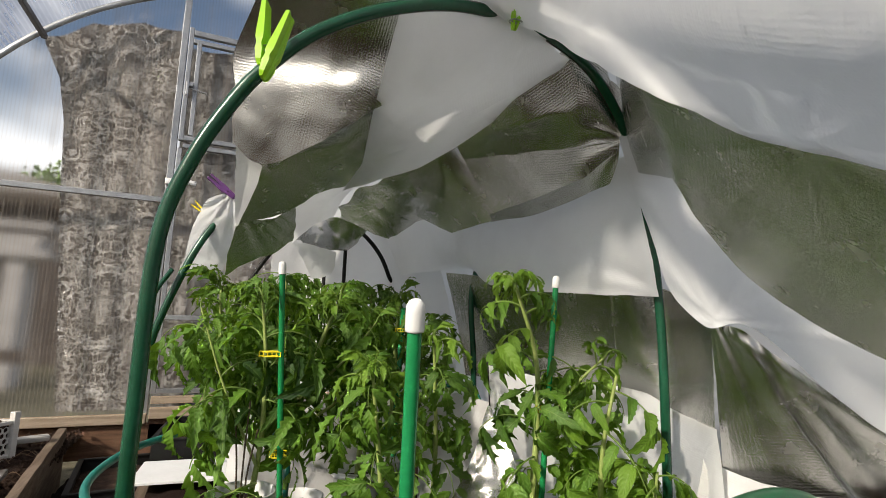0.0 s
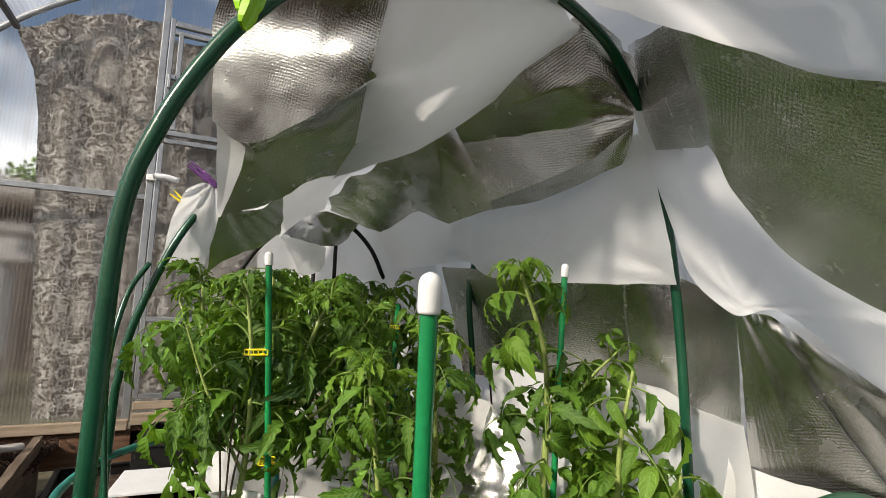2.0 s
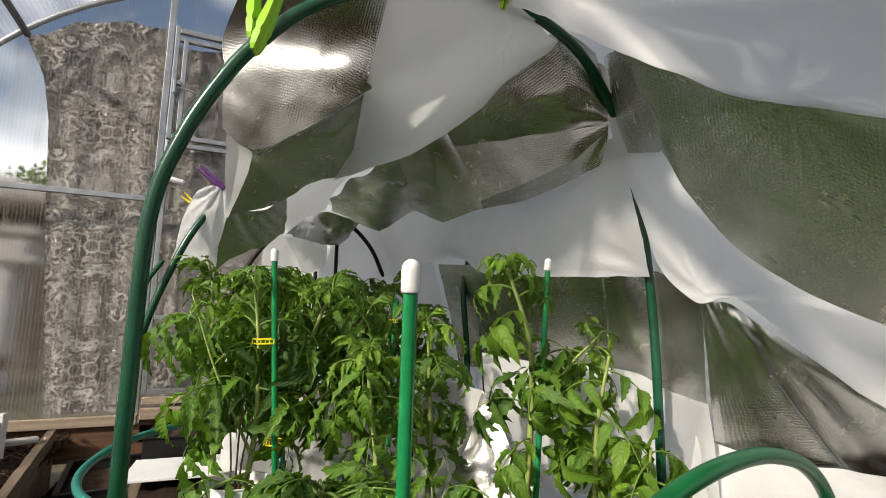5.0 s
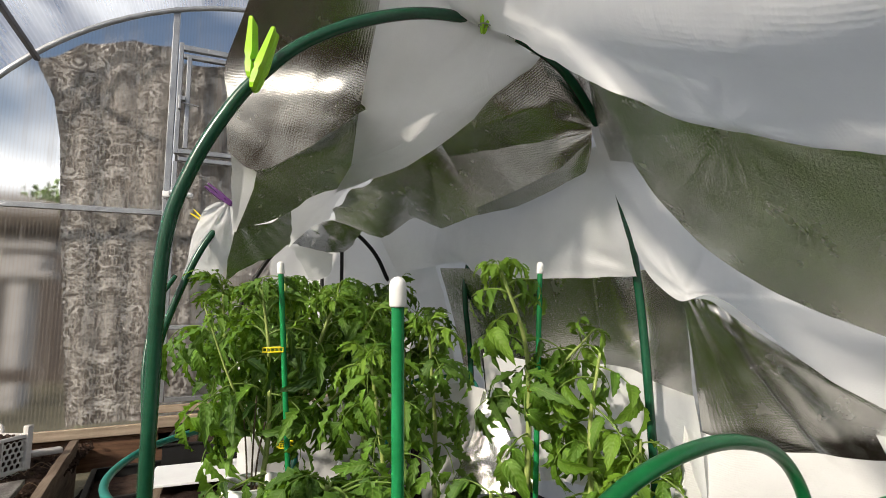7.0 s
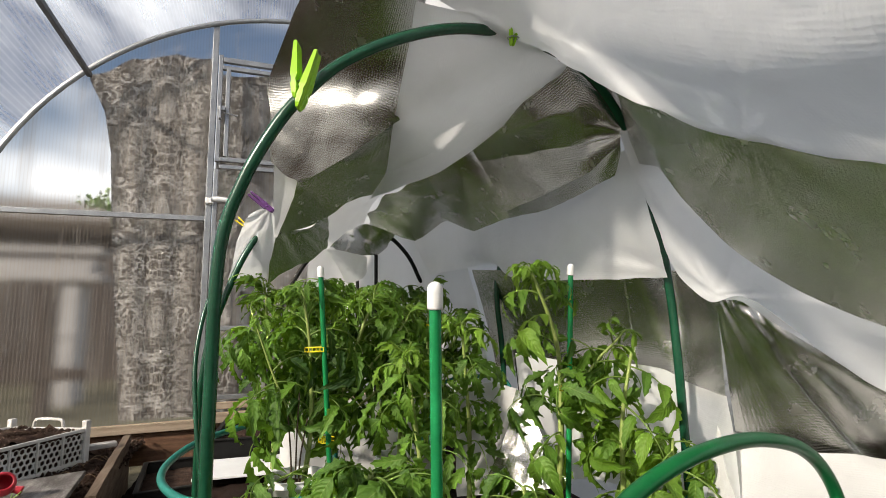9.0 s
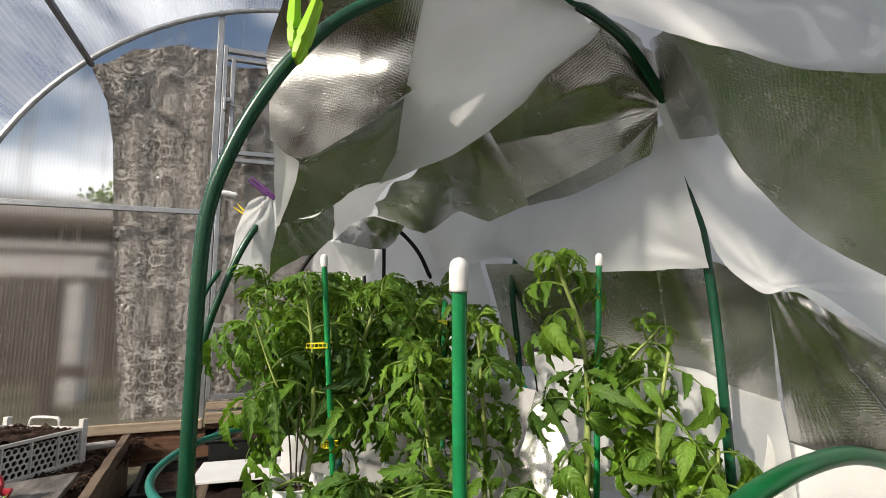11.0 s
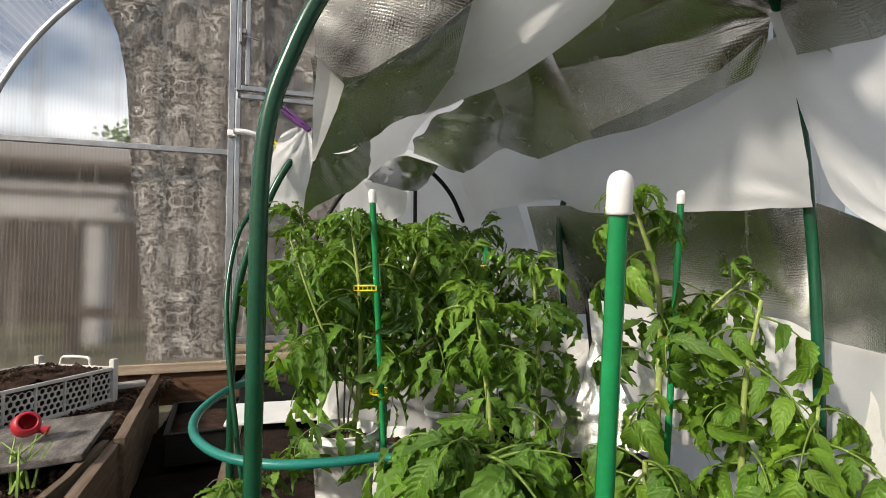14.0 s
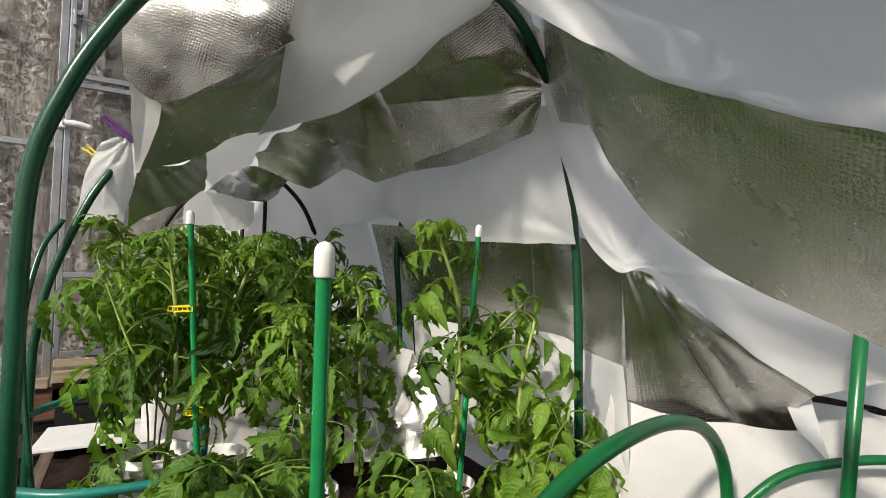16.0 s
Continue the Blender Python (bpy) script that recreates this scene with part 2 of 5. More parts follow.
def leaf_material(name, dark, light, glow):
    m, nt, p, out = material(name)
    uv = nt.nodes.new("ShaderNodeTexCoord").outputs["UV"]
    s = nt.nodes.new("ShaderNodeSeparateXYZ")
    nt.links.new(uv, s.inputs[0])
    side = maths(nt, "ABSOLUTE", s.outputs[1])
    veins = maths(nt, "SINE", maths(nt, "MULTIPLY", maths(nt, "SUBTRACT", s.outputs[0], maths(nt, "MULTIPLY", side, 0.25)), 50))
    rib = maths(nt, "MAXIMUM", maths(nt, "SUBTRACT", 1.0, maths(nt, "MULTIPLY", side, 14)), 0.0)
    info = nt.nodes.new("ShaderNodeObjectInfo").outputs["Random"]
    isle = nt.nodes.new("ShaderNodeNewGeometry").outputs["Random Per Island"]
    v = coords(nt)
    f = maths(nt, "ADD", maths(nt, "MULTIPLY", info, 0.4), maths(nt, "MULTIPLY", isle, 0.3))
    f = maths(nt, "ADD", f, maths(nt, "MULTIPLY", noise_tex(nt, v, 45, 4), 0.3))
    col = ramp(nt, f, (0.15, dark), (0.85, light))
    col = mix_rgb(nt, maths(nt, "MULTIPLY", rib, 0.55), col, (0.22, 0.30, 0.08))
    nt.links.new(col, p.inputs["Base Color"])
    p.inputs["Roughness"].default_value = 0.50
    p.inputs["Specular IOR Level"].default_value = 0.40
    n1 = bump(nt, veins, 0.30, 0.0016, p)
    bump(nt, noise_tex(nt, v, 130, 4, 0.65), 0.55, 0.003, p, n1)
    t = nt.nodes.new("ShaderNodeBsdfTranslucent")
    nt.links.new(mix_rgb(nt, 0.6, col, glow), t.inputs["Color"])
    mx = nt.nodes.new("ShaderNodeMixShader")
    mx.inputs[0].default_value = 0.28
    nt.links.new(p.outputs[0], mx.inputs[1])
    nt.links.new(t.outputs[0], mx.inputs[2])
    nt.links.new(mx.outputs[0], out.inputs["Surface"])
    return m


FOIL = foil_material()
FILM = white_film_material("white_film", 0.51, (0.84, 0.85, 0.86))
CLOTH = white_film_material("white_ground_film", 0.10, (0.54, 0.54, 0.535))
ROOF_PC = polycarbonate("polycarbonate_roof", (0.80, 0.88, 1.0), 0.72, (0.57, 0.61, 0.70), 0.12, 0.0, 0.10)
WALL_PC = polycarbonate("polycarbonate_wall", (0.88, 0.93, 1.0), 0.03, (0.60, 0.54, 0.49), 0.30, 0.16, 0.16)
LACE = lace_material()
LEAF = leaf_material("tomato_leaf", (0.010, 0.042, 0.006), (0.150, 0.315, 0.030), (0.25, 0.48, 0.024))
LEAF_PALE = leaf_material("tomato_leaf_pale", (0.040, 0.120, 0.010), (0.190, 0.340, 0.032), (0.32, 0.52, 0.03))
STEM = plain("tomato_stem", ((0.3, (0.17, 0.24, 0.05)), (0.7, (0.34, 0.40, 0.13))), 30, 0.55, bump_s=0.3)
GREEN = plain("green_plastic_coat", ((0.3, (0.004, 0.160, 0.048)), (0.7, (0.009, 0.240, 0.078))), 14, 0.20, bump_s=0.05)
RING_GREEN = plain("deep_green_plastic_coat", ((0.3, (0.002, 0.078, 0.022)), (0.7, (0.004, 0.130, 0.040))), 14, 0.28, bump_s=0.05)
DARK_GREEN = plain("dark_green_plastic_coat", ((0.3, (0.003, 0.042, 0.020)), (0.7, (0.007, 0.068, 0.034))), 14, 0.24, bump_s=0.06)
TEAL = plain("teal_plastic_coat", ((0.3, (0.004, 0.12, 0.095)), (0.7, (0.010, 0.19, 0.15))), 14, 0.32, bump_s=0.06)
CAP = plain("white_plastic", ((0.3, (0.74, 0.74, 0.73)), (0.7, (0.83, 0.83, 0.82))), 30, 0.35, bump_s=0.04)
BUCKET = plain("white_bucket_plastic", ((0.25, (0.70, 0.70, 0.70)), (0.7, (0.84, 0.84, 0.84))), 12, 0.4, bump_s=0.06)
LIME = plain("lime_plastic", ((0.3, (0.25, 0.54, 0.010)), (0.7, (0.34, 0.64, 0.02))), 30, 0.33, bump_s=0.05)
PURPLE = plain("purple_plastic", ((0.3, (0.07, 0.015, 0.10)), (0.7, (0.11, 0.03, 0.15))), 30, 0.4, bump_s=0.05)
YELLOW = plain("yellow_plastic", ((0.3, (0.72, 0.56, 0.01)), (0.7, (0.85, 0.70, 0.03))), 30, 0.4, bump_s=0.05)
STEEL = plain("galvanised_steel", ((0.3, (0.26, 0.265, 0.27)), (0.7, (0.46, 0.465, 0.47))), 12, 0.42, 0.85, 0.12)
DARK_STEEL = plain("dull_steel", ((0.3, (0.10, 0.10, 0.105)), (0.7, (0.18, 0.18, 0.19))), 12, 0.5, 0.6, 0.12)
BLACK = plain("black_plastic", ((0.3, (0.005, 0.005, 0.005)), (0.7, (0.013, 0.0125, 0.012))), 14, 0.55, bump_s=0.1, spec=0.2)
CRATE = plain("grey_white_plastic", ((0.25, (0.42, 0.39, 0.36)), (0.7, (0.66, 0.64, 0.61))), 9, 0.5, bump_s=0.15)
SOIL = plain("dark_soil", ((0.3, (0.016, 0.010, 0.007)), (0.7, (0.098, 0.060, 0.045))), 30, 0.95, bump_s=0.9, bump_d=0.01, spec=0.1)
# shade of the sunken path is put into this near-black colour
PATH_SOIL = plain("shaded_path_soil", ((0.3, (0.004, 0.0027, 0.002)), (0.7, (0.013, 0.008, 0.006))), 12, 0.95, bump_s=0.8, bump_d=0.01, spec=0.1)
WOOD = plain("weathered_wood", ((0.25, (0.085, 0.050, 0.031)), (0.75, (0.29, 0.195, 0.125))), 5, 0.8, bump_s=0.5, stretch=(1, 14, 14), spec=0.15)
PALE_WOOD = plain("pale_batten", ((0.25, (0.20, 0.145, 0.10)), (0.75, (0.46, 0.37, 0.28))), 5, 0.8, bump_s=0.5, stretch=(1, 14, 14), spec=0.15)
RED_WOOD = plain("reddish_dark_wood", ((0.25, (0.050, 0.024, 0.014)), (0.75, (0.19, 0.105, 0.065))), 5, 0.8, bump_s=0.6, stretch=(1, 14, 14), spec=0.15)
# the bed soil again, its colour darkened for the shade under the plants
BED_SOIL = plain("shaded_bed_soil", ((0.3, (0.008, 0.005, 0.004)), (0.7, (0.042, 0.025, 0.019))), 24, 0.95, bump_s=0.9, bump_d=0.01, spec=0.1)
OLD_WOOD = plain("grey_old_wood", ((0.25, (0.050, 0.034, 0.024)), (0.75, (0.225, 0.170, 0.125))), 5, 0.85, bump_s=0.6, stretch=(14, 1, 14), spec=0.12)
PLANK = plain("bleached_plank", ((0.34, (0.040, 0.033, 0.028)), (0.50, (0.100, 0.090, 0.082)), (0.70, (0.27, 0.25, 0.235))), 7, 0.85, bump_s=0.6, stretch=(3, 1, 3), spec=0.15)
RED = plain("red_plastic", ((0.3, (0.36, 0.012, 0.025)), (0.7, (0.52, 0.03, 0.05))), 20, 0.4, bump_s=0.1)
GRASS = plain("rough_grass", ((0.3, (0.055, 0.050, 0.025)), (0.7, (0.16, 0.135, 0.08))), 2.0, 0.95, bump_s=0.8, bump_d=0.03)
SHED = plain("shed_boards", ((0.3, (0.036, 0.026, 0.021)), (0.7, (0.125, 0.094, 0.076))), 1.6, 0.85, bump_s=0.4, stretch=(8, 8, 1))
BEIGE = plain("pale_grey_timber", ((0.3, (0.34, 0.31, 0.29)), (0.7, (0.58, 0.54, 0.51))), 2.5, 0.8, bump_s=0.4, stretch=(1, 1, 7))
WHITE_WALL = plain("white_house_wall", ((0.3, (0.60, 0.60, 0.60)), (0.7, (0.76, 0.76, 0.76))), 1.5, 0.8, bump_s=0.2)
SHRUB = plain("shrub_leaf", ((0.3, (0.10, 0.18, 0.03)), (0.7, (0.26, 0.40, 0.08))), 20, 0.6, bump_s=0.1)
PETAL = plain("yellow_petal", ((0.3, (0.75, 0.50, 0.02)), (0.7, (0.85, 0.66, 0.05))), 30, 0.6, bump_s=0.05)


# ---- mesh helpers ----
def mesh(name, bm, mat, smooth=False):
    me = bpy.data.meshes.new(name)
    bm.normal_update()
    bm.to_mesh(me)
    bm.free()
    me.materials.append(mat)
    if smooth:
        for f in me.polygons:
            f.use_smooth = True
    return me


def part(name, bm, mat, parent=None, label="", smooth=False):
    ob = new(name, mesh(name, bm, mat, smooth))
    if parent is not None:
        ob.parent = parent
    if label:
        tagged(ob, label)
    return ob


def thing(name, label, category, group="", kind="", at=(0, 0, 0), turn=0.0):
    ob = new(name)
    ob.matrix_world = pose(*at, 0, 0, turn)
    return tagged(ob, label, category, group, kind)


def box(bm, cx, cy, cz, sx, sy, sz, turn=None, bevel=0.0):
    m = Matrix.Translation((cx, cy, cz))
    if turn is not None:
        m = m @ turn
    r = bmesh.ops.create_cube(bm, size=1.0, matrix=m @ Matrix.Diagonal((sx, sy, sz, 1)))
    if bevel:
        es = {e for v in r["verts"] for e in v.link_edges}
        bmesh.ops.bevel(bm, geom=list(es), offset=bevel, segments=2, affect="EDGES", profile=0.6)
    return bm


def spline(points, per=8):
    """Points along a smooth curve through the given ones."""
    p = [Vector(q) for q in points]
    p = [p[0] * 2 - p[1], *p, p[-1] * 2 - p[-2]]
    out = []
    for i in range(1, len(p) - 2):
        for k in range(per):
            t = k / per
            a, b, c, d = p[i - 1:i + 3]
            out.append(0.5 * (2 * b + (c - a) * t + (2 * a - 5 * b + 4 * c - d) * t * t + (3 * b - a - 3 * c + d) * t ** 3))
    return out + [p[-2]]


def tube(bm, points, radius, sides=10, cap=True):
    """A round bar along points; radius is a number or one per point."""
    rings, a = [], None
    n = len(points)
    for i, c in enumerate(points):
        d = (points[min(i + 1, n - 1)] - points[max(i - 1, 0)]).normalized()
        if a is None:
            a = d.orthogonal()
        a = (a - d * a.dot(d)).normalized()
        b = d.cross(a)
        r = radius[i] if isinstance(radius, (list, tuple)) else radius
        rings.append([bm.verts.new(c + (a * math.cos(2 * math.pi * k / sides) + b * math.sin(2 * math.pi * k / sides)) * r) for k in range(sides)])
    for r0, r1 in zip(rings, rings[1:]):
        for k in range(sides):
            bm.faces.new((r0[k], r0[(k + 1) % sides], r1[(k + 1) % sides], r1[k]))
    if cap:
        bm.faces.new(rings[0])
        bm.faces.new(rings[-1])
    return bm


def lathe(bm, profile, sides=24, m=Matrix()):
    rings = [[bm.verts.new(m @ Vector((r * math.cos(2 * math.pi * k / sides), r * math.sin(2 * math.pi * k / sides), z))) for k in range(sides)] for r, z in profile]
    for r0, r1 in zip(rings, rings[1:]):
        for k in range(sides):
            bm.faces.new((r0[k], r0[(k + 1) % sides], r1[(k + 1) % sides], r1[k]))
    return rings


def rough_ground(bm, x0, x1, y0, y1, z, step, height, seed):
    """A patch of crumbly soil."""
    nx, ny = max(2, int((x1 - x0) / step)), max(2, int((y1 - y0) / step))
    g = []
    for i in range(nx + 1):
        row = []
        for j in range(ny + 1):
            x, y = x0 + (x1 - x0) * i / nx, y0 + (y1 - y0) * j / ny
            h = noise.fractal(Vector((x * 9 + seed, y * 9, 0)), 0.8, 2.1, 4) * height
            h += abs(noise.noise(Vector((x * 45 + seed, y * 45, 3)))) * height * 0.7
            row.append(bm.verts.new((x, y, z + h)))
        g.append(row)
    for i in range(nx):
        for j in range(ny):
            bm.faces.new((g[i][j], g[i + 1][j], g[i + 1][j + 1], g[i][j + 1]))
    return bm


# ---- greenhouse ----
END_Y, BACK_Y = 2.76, -3.2
CX, CZ, RAD, BASE = 0.263, 0.751, 1.605, 0.15
A0 = math.asin((BASE - CZ) / RAD)


def arch_point(a, r=RAD):
    """a: 0 at the right foot, 1 at the left foot."""
    ang = A0 + (math.pi - 2 * A0) * a
    return CX + r * math.cos(ang), CZ + r * math.sin(ang)


# ground
bm = bmesh.new()
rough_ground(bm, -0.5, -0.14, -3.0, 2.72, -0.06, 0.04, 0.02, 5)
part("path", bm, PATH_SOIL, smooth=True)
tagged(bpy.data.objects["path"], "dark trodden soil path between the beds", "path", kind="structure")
bm = bmesh.new()
bmesh.ops.create_grid(bm, x_segments=24, y_segments=24, size=60)
for v in bm.verts:
    v.co.z = -0.10 + 0.05 * noise.noise(v.co * 0.2)
tagged(part("ground", bm, GRASS), "rough dry grass and bare earth around the greenhouse", "ground", kind="structure")
bm = bmesh.new()
rough_ground(bm, -1.22, -0.50, -3.0, 2.72, 0.08, 0.022, 0.035, 1)
tagged(part("garden_bed", bm, SOIL, smooth=True), "raised bed of dark crumbly soil", "garden bed", kind="structure")
bm = bmesh.new()
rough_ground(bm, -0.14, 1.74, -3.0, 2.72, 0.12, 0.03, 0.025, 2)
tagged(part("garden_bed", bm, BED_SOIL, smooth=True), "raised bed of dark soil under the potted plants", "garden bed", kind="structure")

# polycarbonate shell
bm = bmesh.new()
prev = None
for k in range(61):
    x, z = arch_point(k / 60, RAD + 0.012)
    cur = [bm.verts.new((x, y, z)) for y in (BACK_Y, END_Y + 0.02)]
    if prev:
        bm.faces.new((prev[0], cur[0], cur[1], prev[1]))
    prev = cur
roof = part("roof", bm, ROOF_PC, smooth=True)
roof.visible_shadow = False
tagged(roof, "hazy twin-wall polycarbonate sheet bent over arches", "greenhouse roof", kind="structure")


def end_wall(y, name, label):
    bm = bmesh.new()
    vs = [bm.verts.new((*arch_point(k / 40, RAD), 0)) for k in range(41)]
    for v in vs:
        v.co = Vector((v.co.x, y, v.co.y))
    bm.faces.new(vs)
    w = part(name, bm, WALL_PC)
    w.visible_shadow = False
    return tagged(w, label, "wall", kind="structure")


end_wall(END_Y + 0.016, "wall_north", "clear ribbed polycarbonate end wall with a lace curtain inside")
end_wall(BACK_Y, "wall_south", "clear ribbed polycarbonate end wall")

# steel frame
frame_thing = thing("greenhouse_frame", "galvanised steel arches, posts and rails of a greenhouse", "greenhouse frame", kind="structure")
for y in (END_Y, END_Y - 0.03, 0.75 - 1.9, -3.1):
    bm = bmesh.new()
    r = RAD if y == END_Y else RAD - 0.02
    tube(bm, [Vector((arch_point(k / 64, r)[0], y, arch_point(k / 64, r)[1])) for k in range(65)], 0.012, 8)
    part("arch", bm, STEEL, frame_thing, smooth=True)
for a in (0.20, 0.40, 0.70):
    x, z = arch_point(a, RAD - 0.035)
    bm = bmesh.new()
    box(bm, x, (END_Y + BACK_Y) / 2, z, 0.022, END_Y - BACK_Y - 0.02, 0.022, Matrix.Rotation(a * 2.4, 4, "Y"), 0.003)
    part("purlin", bm, DARK_STEEL, frame_thing)
POST = -0.275
DOOR_R = 0.62
for x in (POST, DOOR_R + 0.03):
    top = CZ + math.sqrt(RAD ** 2 - (x - CX) ** 2)
    bm = bmesh.new()
    box(bm, x, END_Y - 0.012, (BASE + top) / 2, 0.030, 0.028, top - BASE, bevel=0.003)
    part("post", bm, STEEL, frame_thing)
bm = bmesh.new()
xl = CX - math.sqrt(RAD ** 2 - (1.162 - CZ) ** 2)
box(bm, (xl + POST - 0.015) / 2, END_Y - 0.010, 1.162, POST - 0.015 - xl, 0.022, 0.026, bevel=0.003)
part("rail", bm, STEEL, frame_thing)

# door leaf
door = thing("door_1", "closed steel-framed greenhouse door with a lace curtain behind it", "door", kind="structure")
DL, DT = POST + 0.026, 2.045
for z, h in ((DT, 0.028), (DT - 0.045, 0.022), (1.485, 0.024), (1.445, 0.022), (0.60, 0.024), (0.26, 0.024)):
    bm = bmesh.new()
    box(bm, (DL + DOOR_R) / 2, END_Y - 0.016, z, DOOR_R - DL - 0.03, 0.024, h, bevel=0.003)
    part("cross_bar", bm, STEEL, door)
for x, z0, z1 in ((DL + 0.004, 0.25, 1.43), (DOOR_R - 0.004, 0.25, 1.43), (DL + 0.004, 1.47, 2.07), (DL + 0.044, 1.50, 2.0)):
    bm = bmesh.new()
    box(bm, x, END_Y - 0.016, (z0 + z1) / 2, 0.022, 0.026, z1 - z0, bevel=0.003)
    part("stile", bm, STEEL, door)
bm = bmesh.new()
box(bm, DL + 0.02, END_Y - 0.045, 1.755, 0.035, 0.03, 0.022, bevel=0.003)
box(bm, DL + 0.012, END_Y - 0.05, 1.73, 0.012, 0.03, 0.07, bevel=0.003)
tube(bm, [Vector((DL + 0.02, END_Y - 0.05, 1.735)), Vector((DL + 0.10, END_Y - 0.05, 1.72))], 0.004, 8)
part("latch", bm, STEEL, door, "small steel latch with a pin")
bm = bmesh.new()
box(bm, DL - 0.02, END_Y - 0.04, 1.25, 0.04, 0.04, 0.03, bevel=0.004)
tube(bm, spline([(DL - 0.01, END_Y - 0.07, 1.255), (DL + 0.04, END_Y - 0.075, 1.255), (DL + 0.095, END_Y - 0.07, 1.245)], 4), 0.013, 10)
part("door_handle", bm, CAP, door, "white plastic lever handle", smooth=True)

# timber along the foot of the end wall
for x0, x1, z, h, y, mat, label in ((-1.24, -0.26, 0.146, 0.042, END_Y - 0.050, PALE_WOOD, "pale batten along the foot of the wall"),
                                    (-1.24, -0.10, 0.050, 0.145, END_Y - 0.030, RED_WOOD, "dark reddish-brown board at the foot of the wall"),
                                    (-0.25, 0.66, 0.222, 0.032, END_Y - 0.030, PALE_WOOD, "thin pale batten under the lace curtain"),
                                    (-0.25, 0.66, 0.168, 0.048, END_Y - 0.052, PALE_WOOD, "pale batten along the foot of the wall"),
                                    (-0.25, 0.66, 0.090, 0.100, END_Y - 0.030, RED_WOOD, "dark reddish-brown board at the foot of the wall")):
    bm = bmesh.new()
    box(bm, (x0 + x1) / 2, y, z, x1 - x0, 0.035, h, bevel=0.004)
    tagged(part("baseboard", bm, mat), label, "board", kind="structure")

# ---- lace curtain ----
def curtain(name, left, right, top_l, top_r, folds, y, label):
    """left, right: x of the edge by height; the cloth hangs in soft folds."""
    bm = bmesh.new()
    uvl = bm.loops.layers.uv.new()
    nu, nv, g = 60, 90, []
    for i in range(nu + 1):
        u, row = i / nu, []
        top = top_l + (top_r - top_l) * u + 0.06 * math.sin(u * 3.0) - 0.02 * abs(math.sin(u * 9))
        for j in range(nv + 1):
            z = 0.165 + (top - 0.165) * j / nv
            xl, xr = left(z), right(z)
            x = xl + (xr - xl) * u
            d = 0.007 * math.sin(u * folds * 6.28 + 0.8 * math.sin(z * 2.4)) * (0.35 + 0.65 * math.sin(min(1.0, z / 1.2) * 1.57)) + 0.012 * noise.noise(Vector((x * 4, z * 3, 2)))
            row.append(bm.verts.new((x, y + d, z)))
        g.append(row)
    for i in range(nu):
        for j in range(nv):
            bm.faces.new((g[i][j], g[i + 1][j], g[i + 1][j + 1], g[i][j + 1]))
    ob = part(name, bm, LACE, smooth=True)
    return tagged(ob, label, "curtain")


def curtain_edge(z):
    k = [(0.16, -0.63), (0.5, -0.66), (1.05, -0.715), (1.5, -0.745), (1.71, -0.785), (1.86, -0.855), (2.2, -0.95)]
    for (a, xa), (b, xb) in zip(k, k[1:]):
        if z <= b:
            return xa + (xb - xa) * max(0.0, (z - a) / (b - a))
    return k[-1][1]


curtain("lace_curtain", curtain_edge, lambda z: POST + 0.0, 1.90, 2.09, 3.2, END_Y + 0.07, "grey-brown lace tulle with woven flowers hung over the end wall")
curtain("lace_curtain", lambda z: POST + 0.02, lambda z: 0.66, 2.00, 1.98, 4.0, END_Y + 0.07, "grey-brown lace tulle with woven flowers hung over the door")

# ---- outside, seen through the end wall ----
shed = thing("shed", "weathered dark board shed behind the greenhouse", "shed")
for k in range(26):
    bm = bmesh.new()
    box(bm, -5.6 + k * 0.20, 9.0 + 0.01 * (k % 3), 0.88, 0.19, 0.03, 2.15 + 0.06 * math.sin(k * 2.3), bevel=0.004)
    part("board", bm, SHED, shed)
bm = bmesh.new()
box(bm, -3.1, 9.6, 2.03, 5.6, 1.6, 0.06, Matrix.Rotation(0.12, 4, "X"), 0.01)
part("roof", bm, SHED, shed)
house = thing("house", "distant white rendered house with a grey roof", "house")
bm = bmesh.new()
box(bm, -9, 19, 1.80, 11, 4, 3.6, bevel=0.02)
part("wall", bm, WHITE_WALL, house)
bm = bmesh.new()
box(bm, -9, 17.8, 3.72, 11.6, 3.0, 0.12, Matrix.Rotation(0.35, 4, "X"), 0.02)
part("roof", bm, OLD_WOOD, house)
pile = thing("timber_stack", "stack of pale planks in the yard", "timber")
for k in range(4):
    bm = bmesh.new()
    box(bm, -2.55 + 0.05 * math.sin(k * 4), 6.3 + 0.02 * k, 1.10 + 0.068 * k + 0.06 * (k > 2), 2.2 - 0.12 * (k % 3), 0.5, 0.06, Matrix.Rotation(0.03 * math.sin(k * 3), 4, "Z"), 0.006)
    part("plank", bm, BEIGE, pile)
for x in (-3.4, -1.7):
    bm = bmesh.new()
    box(bm, x, 6.3, 0.48, 0.14, 0.4, 1.17, bevel=0.01)
    part("trestle", bm, BEIGE, pile)
fence = thing("fence", "old wooden fence posts and rails in the yard", "fence")
for k in range(3):
    bm = bmesh.new()
    box(bm, -3.5 + k * 0.95, 5.1 + 0.05 * k, 0.45, 0.10, 0.09, 1.15 + 0.1 * math.sin(k * 5), bevel=0.008)
    part("fence_post", bm, BEIGE if k % 2 else SHED, fence)
for z in (0.30,):
    bm = bmesh.new()
    box(bm, -2.4, 5.16, z, 3.2, 0.04, 0.10, Matrix.Rotation(0.05, 4, "Y"), 0.006)
    part("fence_rail", bm, SHED, fence)
